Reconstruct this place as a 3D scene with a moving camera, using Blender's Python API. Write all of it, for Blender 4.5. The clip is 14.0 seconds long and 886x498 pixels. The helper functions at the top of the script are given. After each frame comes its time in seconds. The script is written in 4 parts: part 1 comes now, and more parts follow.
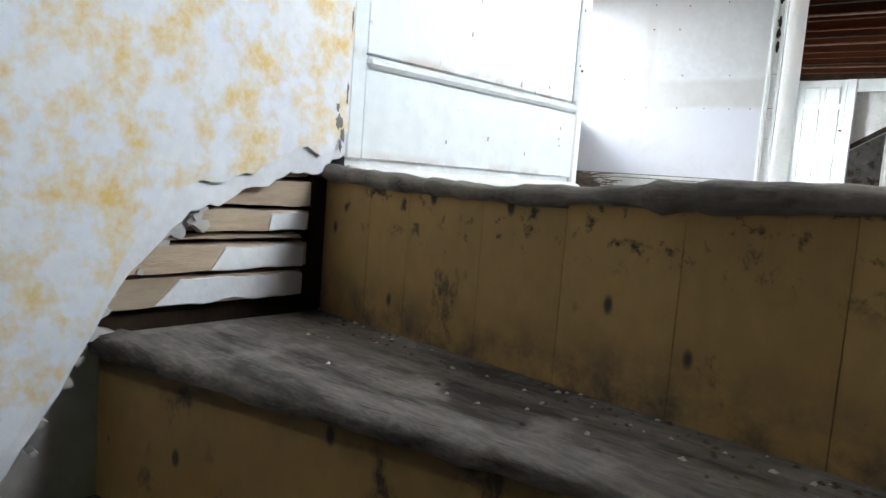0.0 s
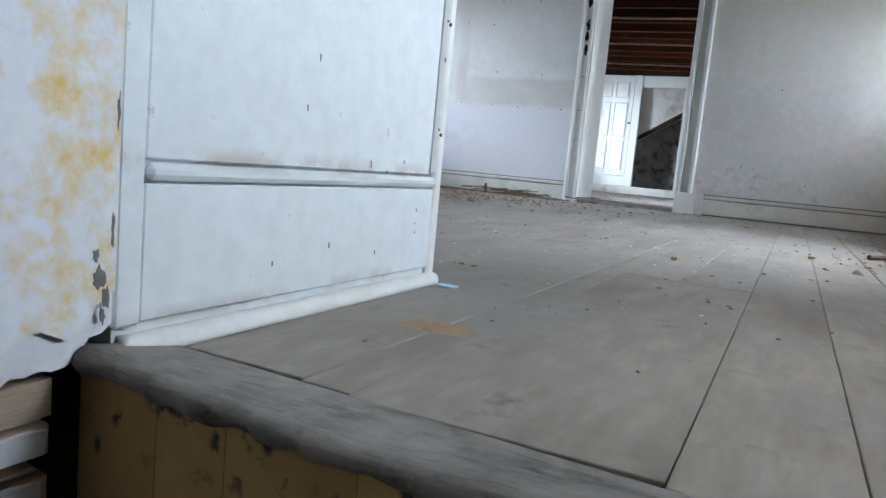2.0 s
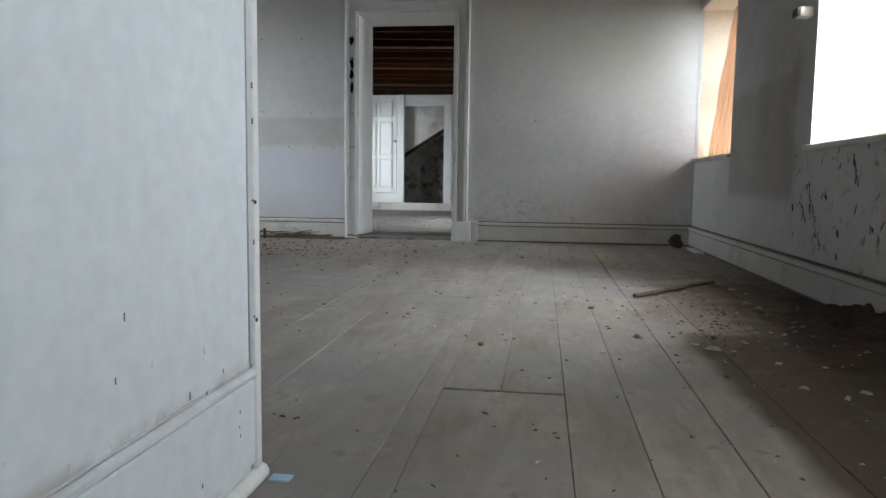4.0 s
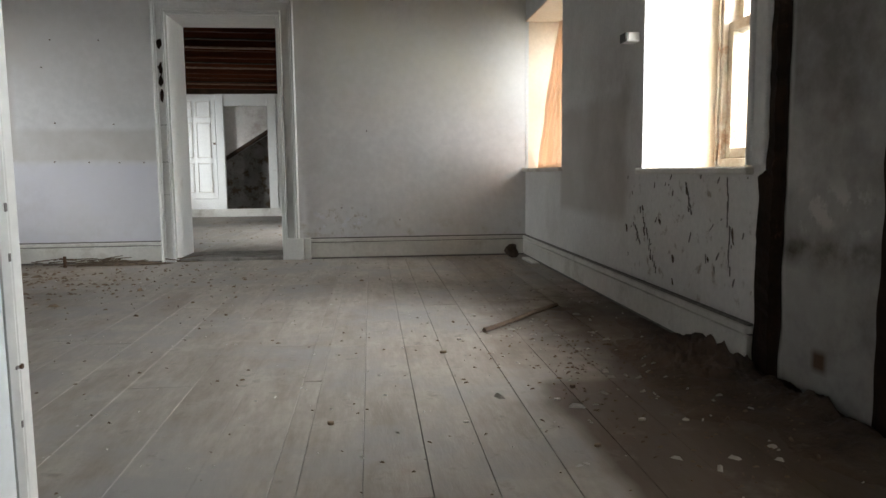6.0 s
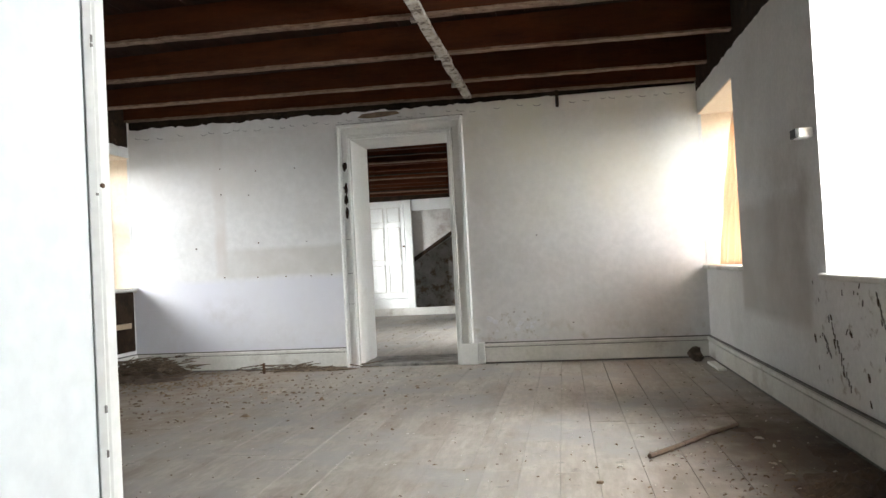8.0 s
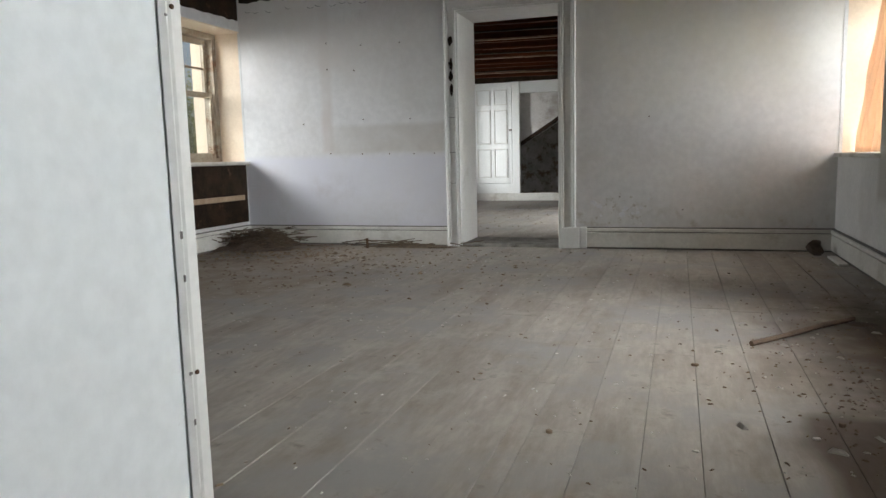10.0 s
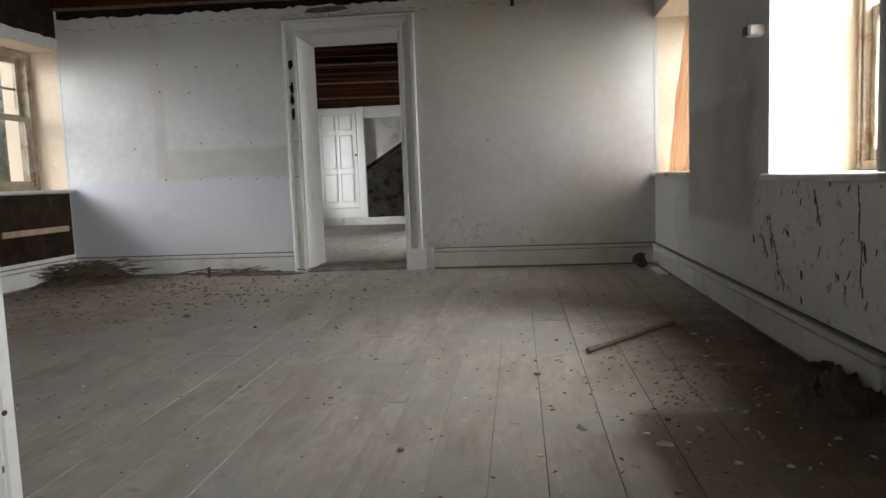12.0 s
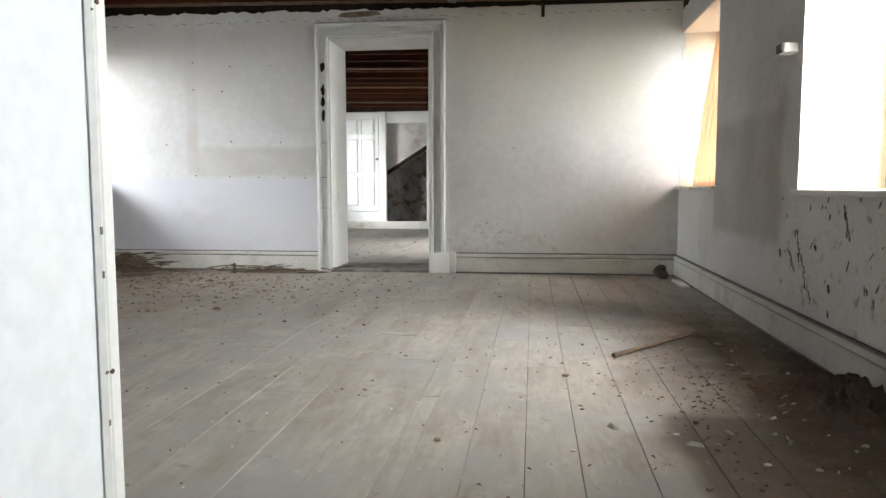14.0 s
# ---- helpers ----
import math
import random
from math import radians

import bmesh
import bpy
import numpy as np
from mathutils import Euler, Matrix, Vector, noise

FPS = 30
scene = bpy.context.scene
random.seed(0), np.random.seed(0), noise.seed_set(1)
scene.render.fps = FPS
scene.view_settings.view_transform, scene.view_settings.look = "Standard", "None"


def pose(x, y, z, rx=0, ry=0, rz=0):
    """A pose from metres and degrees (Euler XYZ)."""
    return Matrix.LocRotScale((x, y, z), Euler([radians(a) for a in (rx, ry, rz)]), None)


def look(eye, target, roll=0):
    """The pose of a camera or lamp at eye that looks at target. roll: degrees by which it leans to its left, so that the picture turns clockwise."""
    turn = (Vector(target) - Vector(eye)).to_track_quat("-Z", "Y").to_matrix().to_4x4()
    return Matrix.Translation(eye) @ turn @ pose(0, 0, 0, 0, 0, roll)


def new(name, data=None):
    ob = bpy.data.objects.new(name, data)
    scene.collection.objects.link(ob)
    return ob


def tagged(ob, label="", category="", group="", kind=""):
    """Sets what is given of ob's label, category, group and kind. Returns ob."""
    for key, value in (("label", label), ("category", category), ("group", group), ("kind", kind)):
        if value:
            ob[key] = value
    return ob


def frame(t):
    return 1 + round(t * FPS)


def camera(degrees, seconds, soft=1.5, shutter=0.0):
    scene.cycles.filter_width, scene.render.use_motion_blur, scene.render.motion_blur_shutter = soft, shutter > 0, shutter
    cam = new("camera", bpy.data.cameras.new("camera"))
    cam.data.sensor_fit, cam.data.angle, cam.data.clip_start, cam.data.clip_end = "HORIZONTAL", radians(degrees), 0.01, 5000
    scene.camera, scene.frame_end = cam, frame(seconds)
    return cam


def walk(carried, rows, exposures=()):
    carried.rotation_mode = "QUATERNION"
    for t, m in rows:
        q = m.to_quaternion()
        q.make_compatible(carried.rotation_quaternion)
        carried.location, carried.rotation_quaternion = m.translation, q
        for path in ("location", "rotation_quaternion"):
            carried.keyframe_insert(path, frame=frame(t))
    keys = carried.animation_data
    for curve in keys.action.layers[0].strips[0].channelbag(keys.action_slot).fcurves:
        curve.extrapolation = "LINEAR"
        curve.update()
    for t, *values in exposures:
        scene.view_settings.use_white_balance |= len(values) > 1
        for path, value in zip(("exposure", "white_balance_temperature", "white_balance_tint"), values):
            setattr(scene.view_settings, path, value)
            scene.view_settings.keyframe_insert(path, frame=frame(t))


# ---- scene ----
cam = camera(63.8, 14.0)
PATH = [
    (0, (0.036, 0.058, 0.017), (-1.281, 1.549, -0.189), 4.4),
    (0.3, (-0.008, 0.104, 0.073), (-1.259, 1.65, -0.13), 4.4),
    (0.5, (-0.042, 0.136, 0.098), (-1.24, 1.723, -0.116), 4.6),
    (1, (-0.098, 0.2, 0.123), (-1.191, 1.867, -0.034), 0.3),
    (1.5, (-0.201, 0.287, 0.209), (-1.19, 2.017, 0.043), 0.4),
    (2, (-0.252, 0.318, 0.221), (-1.116, 2.106, -0.017), 5.3),
    (2.5, (-0.266, 0.301, 0.288), (-1.001, 2.153, 0.114), 2.4),
    (3, (-0.323, 0.353, 0.403), (-0.852, 2.274, 0.228), -0.4),
    (3.2, (-0.332, 0.341, 0.427), (-0.792, 2.281, 0.262), 0.2),
    (4.3, (-0.39, 0.385, 0.535), (-0.598, 2.348, 0.334), 0.6),
    (4.8, (-0.412, 0.43, 0.592), (-0.483, 2.405, 0.372), 0.8),
    (5.3, (-0.427, 0.576, 0.592), (-0.382, 2.561, 0.355), 1.0),
    (5.5, (-0.423, 0.585, 0.612), (-0.393, 2.571, 0.38), 1.0),
    (6, (-0.429, 0.623, 0.674), (-0.23, 2.601, 0.459), -0.6),
    (6.5, (-0.394, 0.666, 0.724), (-0.38, 2.664, 0.637), 1.5),
    (7, (-0.361, 0.664, 0.742), (-0.412, 2.663, 0.74), 3.7),
    (7.5, (-0.324, 0.644, 0.786), (-0.524, 2.634, 0.798), -1.3),
    (8, (-0.258, 0.639, 0.796), (-0.587, 2.611, 0.843), -3.0),
    (8.5, (-0.244, 0.65, 0.788), (-0.673, 2.604, 0.789), -1.8),
    (9, (-0.235, 0.685, 0.769), (-0.849, 2.586, 0.665), -1.8),
    (9.2, (-0.236, 0.697, 0.76), (-0.887, 2.58, 0.591), -1.4),
    (11.3, (-0.229, 0.705, 0.705), (-0.678, 2.637, 0.421), -1.0),
    (11.5, (-0.221, 0.705, 0.708), (-0.621, 2.652, 0.45), -1.1),
    (12, (-0.22, 0.703, 0.714), (-0.436, 2.681, 0.517), -2.2),
    (12.5, (-0.239, 0.698, 0.723), (-0.275, 2.691, 0.552), -2.1),
    (13, (-0.268, 0.643, 0.738), (-0.43, 2.635, 0.666), -0.2),
    (13.5, (-0.281, 0.633, 0.717), (-0.557, 2.612, 0.623), -2.5),
    (14, (-0.296, 0.623, 0.694), (-0.545, 2.599, 0.52), -0.1),
]
EXPOSURES = [(0, 1.08, 6400, 13), (0.5, 1.15, 6100, 13), (1.0, 0.9, 6000, 13), (1.5, 0.55, 5950, 13), (2.0, 0.28, 5900, 13), (2.5, -0.2, 5900, 13), (3.0, -0.48, 6050, 13),
             (5.5, -0.35, 6850, 15), (6.0, -0.3, 6950, 15), (6.5, 0.35, 6950, 15), (7.0, 0.46, 7050, 15), (7.5, 0.46, 7050, 15), (8.5, 0.46, 6950, 15), (9.0, 0.5, 6950, 15),
             (9.2, 0.4, 6950, 15), (11.3, -0.95, 6950, 16), (12.0, -0.5, 7000, 16), (12.5, 0.05, 7100, 16), (13.0, 0.44, 7100, 15), (13.5, 0.47, 6950, 15), (14.0, 0.42, 6950, 15)]
walk(cam, [(t, look(eye, target, roll)) for t, eye, target, roll in PATH], EXPOSURES)

# ---- world and light ----
world = bpy.data.worlds.new("overcast")
scene.world = world
world.use_nodes = True
wn = world.node_tree.nodes
sky = wn.new("ShaderNodeTexSky")
sky.sky_type, sky.sun_disc = "NISHITA", False
sky.sun_elevation, sky.sun_rotation = radians(48), radians(100)
sky.air_density, sky.dust_density, sky.ozone_density = 1.0, 4.0, 1.0
world.node_tree.links.new(sky.outputs[0], wn["Background"].inputs[0])
wn["Background"].inputs[1].default_value = 0.12

sun = new("sun", bpy.data.lights.new("sun", "SUN"))
sun.data.energy, sun.data.angle, sun.data.color = 1.0, radians(15), (1.0, 0.96, 0.9)
sun.matrix_world = look((6, 1.2, 7), (0, 0, 0))


def window_light(name, eye, target, w, h, watts, color=(0.82, 0.93, 1.0), spread=180):
    """Sky light that falls through one window."""
    lamp = new(name, bpy.data.lights.new(name, "AREA"))
    lamp.data.shape, lamp.data.size, lamp.data.size_y = "RECTANGLE", w, h
    lamp.data.energy, lamp.data.color, lamp.data.spread = watts, color, radians(spread)
    lamp.matrix_world = look(eye, target)


window_light("window_light_a", (4.2, 5.2, 2.5), (-0.3, 6.3, 0.7), 1.6, 2.8, 500)
window_light("window_light_b", (2.0, 3.25, 1.9), (-0.6, 4.7, 0.55), 1.4, 1.4, 250, spread=130)
window_light("window_light_c", (-6.4, 4.9, 2.2), (-3.0, 6.3, 0.9), 1.6, 1.4, 190)
# Lamps d and e brighten the far room through added windows out of view.
window_light("added_window_light_d", (1.9, 8.9, 1.9), (0, 8.9, 0.4), 0.9, 1.1, 420, spread=120)
window_light("added_window_light_e", (-5.6, 9.7, 1.85), (-3.1, 12.3, 0.75), 1.0, 1.1, 130, spread=120)
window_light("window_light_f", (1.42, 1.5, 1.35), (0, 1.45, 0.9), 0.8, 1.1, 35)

# ---- materials ----


def material(name, colors, scale=6.0, fine=60.0, rough=0.85, bump=0.25, stretch=(1, 1, 1), contrast=(0.3, 0.7), jitter=0.0,
             stain=None, stain_scale=1.4, stain_range=(0.55, 0.7), metallic=0.0, grain_mix=0.2, spots=None, spot_scale=25.0, spot_size=0.1, gloss=0.5):
    """Two colours by coarse noise, a fine grain in colour and relief, optional stains and specks."""
    m = bpy.data.materials.new(name)
    m.use_nodes = True
    n, l = m.node_tree.nodes, m.node_tree.links
    bsdf = n["Principled BSDF"]
    bsdf.inputs["Metallic"].default_value, bsdf.inputs["Specular IOR Level"].default_value = metallic, gloss
    geo = n.new("ShaderNodeNewGeometry")
    info = n.new("ShaderNodeObjectInfo")
    shift = n.new("ShaderNodeVectorMath")
    shift.operation = "MULTIPLY_ADD"
    shift.inputs[1].default_value = stretch
    off = n.new("ShaderNodeVectorMath")
    off.operation = "SCALE"
    off.inputs[0].default_value = (7.3, 11.1, 5.7)
    l.new(info.outputs["Random"], off.inputs["Scale"])
    l.new(geo.outputs["Position"], shift.inputs[0])
    if jitter:
        l.new(off.outputs[0], shift.inputs[2])
    else:
        shift.inputs[2].default_value = (0, 0, 0)
    vec = shift.outputs[0]

    def noise_tex(sc, detail, rough_=0.6):
        t = n.new("ShaderNodeTexNoise")
        t.inputs["Scale"].default_value, t.inputs["Detail"].default_value, t.inputs["Roughness"].default_value = sc, detail, rough_
        l.new(vec, t.inputs["Vector"])
        return t.outputs["Fac"]

    def spread(fac, lo, hi):
        r = n.new("ShaderNodeMapRange")
        r.inputs["From Min"].default_value, r.inputs["From Max"].default_value = lo, hi
        l.new(fac, r.inputs["Value"])
        return r.outputs["Result"]

    def mix(fac, a, b, mode="MIX"):
        x = n.new("ShaderNodeMix")
        x.data_type, x.blend_type = "RGBA", mode
        for sock, val in ((x.inputs["Factor"], fac), (x.inputs["A"], a), (x.inputs["B"], b)):
            if isinstance(val, bpy.types.NodeSocket):
                l.new(val, sock)
            elif isinstance(val, tuple):
                sock.default_value = (*val, 1)
            else:
                sock.default_value = val
        return x.outputs["Result"]

    coarse, grain = noise_tex(scale, 5), noise_tex(fine, 4)
    color = mix(spread(coarse, *contrast), colors[0], colors[1])
    color = mix(grain_mix, color, mix(spread(grain, 0.35, 0.65), tuple(c * 0.75 for c in colors[0]), tuple(min(1, c * 1.08) for c in colors[1])))
    if stain:
        color = mix(spread(noise_tex(stain_scale, 7, 0.7), *stain_range), color, stain)
    if spots:
        v = n.new("ShaderNodeTexVoronoi")
        v.inputs["Scale"].default_value = spot_scale
        l.new(vec, v.inputs["Vector"])
        color = mix(spread(v.outputs["Distance"], spot_size, spot_size * 0.5), color, spots)
    if jitter:
        hsv = n.new("ShaderNodeHueSaturation")
        r = n.new("ShaderNodeMapRange")
        r.inputs["To Min"].default_value, r.inputs["To Max"].default_value = 1 - jitter, 1 + jitter
        l.new(info.outputs["Random"], r.inputs["Value"])
        l.new(r.outputs["Result"], hsv.inputs["Value"])
        l.new(color, hsv.inputs["Color"])
        color = hsv.outputs["Color"]
    l.new(color, bsdf.inputs["Base Color"])
    rr = n.new("ShaderNodeMapRange")
    rr.inputs["To Min"].default_value, rr.inputs["To Max"].default_value = max(0.05, rough - 0.12), min(1, rough + 0.1)
    l.new(grain, rr.inputs["Value"])
    l.new(rr.outputs["Result"], bsdf.inputs["Roughness"])
    if bump:
        add = n.new("ShaderNodeMath")
        add.operation = "MULTIPLY_ADD"
        add.inputs[1].default_value = 0.35
        l.new(grain, add.inputs[0])
        l.new(coarse, add.inputs[2])
        b = n.new("ShaderNodeBump")
        b.inputs["Strength"].default_value, b.inputs["Distance"].default_value = bump, 0.012
        l.new(add.outputs[0], b.inputs["Height"])
        l.new(b.outputs[0], bsdf.inputs["Normal"])
    return m


PLASTER = material("old_white_plaster", ((0.66, 0.65, 0.63), (0.78, 0.77, 0.75)), 2.2, 25, 0.85, 0.05, stain=(0.56, 0.54, 0.5), stain_scale=1.1, stain_range=(0.54, 0.8), spots=(0.4, 0.36, 0.32), spot_scale=3, spot_size=0.01)
PLASTER_DAMP = material("damp_grey_plaster", ((0.42, 0.39, 0.36), (0.6, 0.58, 0.55)), 2.5, 35, 0.9, 0.2, stain=(0.28, 0.23, 0.2), stain_scale=2.4, stain_range=(0.52, 0.72))
# Mottled plaster whose dark colour holds the cupboard's shade.
PLASTER_SHADED = material("mottled_shaded_plaster", ((0.14, 0.13, 0.12), (0.32, 0.3, 0.28)), 5, 35, 0.9, 0.2, stain=(0.1, 0.07, 0.04), stain_scale=6, stain_range=(0.5, 0.6))
REVEAL = material("peach_distemper", ((0.82, 0.64, 0.46), (0.86, 0.72, 0.56)), 2.5, 40, 0.8, 0.1, stain=(0.9, 0.75, 0.58), stain_scale=2)
PAINT = material("chipped_white_paint", ((0.74, 0.74, 0.71), (0.82, 0.82, 0.79)), 3, 50, 0.55, 0.08, stain=(0.6, 0.57, 0.52), stain_scale=3, stain_range=(0.6, 0.8), spots=(0.2, 0.17, 0.14), spot_scale=6, spot_size=0.02)
PANEL_PAINT = material("pale_blue_white_paint", ((0.72, 0.76, 0.77), (0.78, 0.82, 0.83)), 2, 30, 0.5, 0.05, spots=(0.4, 0.41, 0.41), spot_scale=5, spot_size=0.012)
BASE_PAINT = material("dusty_white_baseboard_paint", ((0.6, 0.58, 0.53), (0.74, 0.72, 0.67)), 4, 40, 0.65, 0.12, stain=(0.42, 0.37, 0.31), stain_scale=3, stain_range=(0.56, 0.75))
WALLPAPER = material("yellow_sponged_wallpaper", ((0.74, 0.77, 0.84), (0.8, 0.8, 0.8)), 14, 60, 0.85, 0.12, stain=(0.72, 0.48, 0.1), stain_scale=17, stain_range=(0.45, 0.68))
TREAD = material("worn_grey_tread_wood", ((0.13, 0.112, 0.098), (0.29, 0.263, 0.237)), 7, 70, 0.85, 0.4, stretch=(0.5, 2.2, 2.2), stain=(0.06, 0.05, 0.042), stain_scale=7, stain_range=(0.48, 0.62), grain_mix=0.45)
RISER = material("scuffed_ochre_riser_paint", ((0.4, 0.25, 0.09), (0.48, 0.31, 0.12)), 5, 50, 0.7, 0.15, stain=(0.07, 0.05, 0.035), stain_scale=11, stain_range=(0.6, 0.68), jitter=0.06, stretch=(1, 1, 0.55), spots=(0.05, 0.035, 0.028), spot_scale=17, spot_size=0.13)
FLOOR = material("dusty_grey_floorboards", ((0.26, 0.223, 0.187), (0.38, 0.335, 0.292)), 2, 14, 0.8, 0.3, stretch=(3, 0.7, 3), stain=(0.19, 0.155, 0.125), stain_scale=1.3, stain_range=(0.48, 0.75), jitter=0.03, grain_mix=0.35)
JOIST = material("red_brown_joist_wood", ((0.03, 0.008, 0.0025), (0.085, 0.021, 0.006)), 3, 40, 0.85, 0.3, stretch=(0.5, 3, 3), jitter=0.2, gloss=0.12)
JOIST_EDGE = material("lime_stained_joist_edge", ((0.08, 0.04, 0.022), (0.27, 0.18, 0.13)), 9, 60, 0.85, 0.3, stretch=(2, 5, 5), gloss=0.2)
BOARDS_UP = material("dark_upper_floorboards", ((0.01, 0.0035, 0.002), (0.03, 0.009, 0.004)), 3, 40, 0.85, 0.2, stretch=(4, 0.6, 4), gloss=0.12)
RAW = material("bare_weathered_wood", ((0.3, 0.2, 0.12), (0.5, 0.38, 0.26)), 5, 60, 0.8, 0.3, stretch=(4, 4, 0.7))
LATH = material("bare_lath_wood", ((0.36, 0.26, 0.17), (0.5, 0.4, 0.3)), 6, 60, 0.85, 0.3, stretch=(4, 0.6, 5), jitter=0.2)
LIME = material("limewashed_lath", ((0.68, 0.68, 0.7), (0.8, 0.8, 0.82)), 8, 60, 0.85, 0.3)
# Dark timber, also used to paint shade in gaps and hollows.
DARK = material("sooty_timber_and_shade", ((0.012, 0.007, 0.0045), (0.04, 0.023, 0.014)), 8, 50, 0.9, 0.5, stain=(0.085, 0.05, 0.03), stain_scale=9, stain_range=(0.6, 0.7), gloss=0.15)
DIRT = material("dark_rotten_dirt", ((0.05, 0.033, 0.022), (0.13, 0.09, 0.062)), 9, 80, 0.95, 0.8, stain=(0.22, 0.18, 0.14), stain_scale=6, stain_range=(0.58, 0.75))
RUBBLE = material("plaster_rubble", ((0.4, 0.36, 0.31), (0.6, 0.57, 0.52)), 20, 90, 0.9, 0.4, jitter=0.3)
CRUMB = material("brown_leaf_litter", ((0.09, 0.06, 0.04), (0.24, 0.17, 0.11)), 20, 90, 0.9, 0.4, jitter=0.3)
CURTAIN = material("peach_orange_drape", ((0.85, 0.65, 0.49), (0.88, 0.71, 0.56)), 4, 200, 0.85, 0.1)
SASH = material("weathered_sash_paint", ((0.28, 0.2, 0.13), (0.5, 0.43, 0.33)), 7, 50, 0.7, 0.25, stain=(0.24, 0.13, 0.07), stain_scale=6, stain_range=(0.52, 0.62))
STICK = material("dark_stick_wood", ((0.06, 0.036, 0.022), (0.14, 0.09, 0.055)), 9, 60, 0.8, 0.4, stretch=(1, 1, 3))
BATTEN = material("limed_nailer_wood", ((0.22, 0.17, 0.13), (0.6, 0.56, 0.51)), 11, 60, 0.85, 0.4, stain=(0.07, 0.045, 0.03), stain_scale=16, stain_range=(0.5, 0.6))
METAL = material("rusty_iron", ((0.06, 0.035, 0.02), (0.16, 0.08, 0.04)), 20, 90, 0.7, 0.3, metallic=0.5)
WHITE_PLASTIC = material("white_ceramic", ((0.78, 0.78, 0.77), (0.82, 0.82, 0.8)), 5, 40, 0.35, 0.02)
BLACK = material("black_socket", ((0.02, 0.02, 0.02), (0.03, 0.03, 0.03)), 5, 40, 0.5, 0.02)
GRASS = material("grass", ((0.05, 0.09, 0.025), (0.09, 0.12, 0.04)), 0.8, 30, 0.9, 0.4)
LEAF = material("yellow_green_leaves", ((0.09, 0.13, 0.025), (0.2, 0.22, 0.05)), 2, 30, 0.7, 0.1, jitter=0.2)
BARK = material("bark", ((0.05, 0.04, 0.03), (0.1, 0.08, 0.06)), 8, 50, 0.9, 0.5)
SANDY = material("sandy_crumbs", ((0.3, 0.2, 0.12), (0.42, 0.3, 0.2)), 30, 90, 0.95, 0.5)
# Grey of bare chips and cracks, also of painted shade lines.
BASE_GREY = material("grey_chip_and_shade", ((0.11, 0.098, 0.086), (0.24, 0.225, 0.21)), 30, 90, 0.8, 0.1)
ORANGE = material("orange_plastic", ((0.75, 0.3, 0.04), (0.8, 0.36, 0.06)), 5, 40, 0.4, 0.02)
BLUE = material("pale_blue_card", ((0.4, 0.6, 0.75), (0.5, 0.68, 0.8)), 5, 40, 0.6, 0.02)



def zone(mat, y_range, z_range, color, soft=0.06, wobble=0.25, mottle=5.0, mottle_range=(0.3, 0.6), axes=("Y", "Z")):
    """A stain or other change of colour with a shape of its own: a stretch along y and z with an uneven border."""
    n, l = mat.node_tree.nodes, mat.node_tree.links
    bsdf = n["Principled BSDF"]
    before = bsdf.inputs["Base Color"].links[0].from_socket
    geo, sep = n.new("ShaderNodeNewGeometry"), n.new("ShaderNodeSeparateXYZ")
    wob = n.new("ShaderNodeTexNoise")
    wob.inputs["Scale"].default_value = 3.0
    l.new(geo.outputs["Position"], wob.inputs["Vector"])
    mul = n.new("ShaderNodeVectorMath")
    mul.operation = "MULTIPLY_ADD"
    mul.inputs[1].default_value = (wobble, wobble, wobble)
    l.new(wob.outputs["Color"], mul.inputs[0])
    l.new(geo.outputs["Position"], mul.inputs[2])
    l.new(mul.outputs[0], sep.inputs[0])
    fac = None
    for axis, (lo, hi) in zip(axes, (y_range, z_range)):
        for edge, sign in ((lo, 1), (hi, -1)):
            r = n.new("ShaderNodeMapRange")
            e = edge + wobble * 0.5
            r.inputs["From Min"].default_value, r.inputs["From Max"].default_value = e - sign * soft, e + sign * soft
            l.new(sep.outputs[axis], r.inputs["Value"])
            if fac is None:
                fac = r.outputs["Result"]
            else:
                m = n.new("ShaderNodeMath")
                m.operation = "MULTIPLY"
                l.new(fac, m.inputs[0])
                l.new(r.outputs["Result"], m.inputs[1])
                fac = m.outputs[0]
    t = n.new("ShaderNodeTexNoise")
    t.inputs["Scale"].default_value, t.inputs["Detail"].default_value, t.inputs["Roughness"].default_value = mottle, 6, 0.65
    l.new(geo.outputs["Position"], t.inputs["Vector"])
    r = n.new("ShaderNodeMapRange")
    r.inputs["From Min"].default_value, r.inputs["From Max"].default_value = mottle_range
    l.new(t.outputs["Fac"], r.inputs["Value"])
    m = n.new("ShaderNodeMath")
    m.operation = "MULTIPLY"
    l.new(fac, m.inputs[0])
    l.new(r.outputs["Result"], m.inputs[1])
    x = n.new("ShaderNodeMix")
    x.data_type = "RGBA"
    l.new(m.outputs[0], x.inputs["Factor"])
    l.new(before, x.inputs["A"])
    x.inputs["B"].default_value = (*color, 1)
    l.new(x.outputs["Result"], bsdf.inputs["Base Color"])


PLASTER_EAST = material("patched_east_plaster", ((0.62, 0.61, 0.59), (0.74, 0.73, 0.71)), 2.2, 40, 0.85, 0.15, stain=(0.54, 0.52, 0.48), stain_scale=1.3, stain_range=(0.52, 0.8))
zone(PLASTER_EAST, (4.03, 5.23), (0.43, 1.05), (0.5, 0.475, 0.445), 0.03, 0.04, 2.0, (0.1, 0.6))
zone(PLASTER_EAST, (3.95, 4.6), (0.48, 1.3), (0.36, 0.32, 0.285), 0.16, 0.25, 2.6, (0.3, 0.75))
zone(PLASTER_EAST, (2.7, 4.0), (0.15, 0.68), (0.36, 0.32, 0.28), 0.1, 0.2, 16.0, (0.58, 0.68))
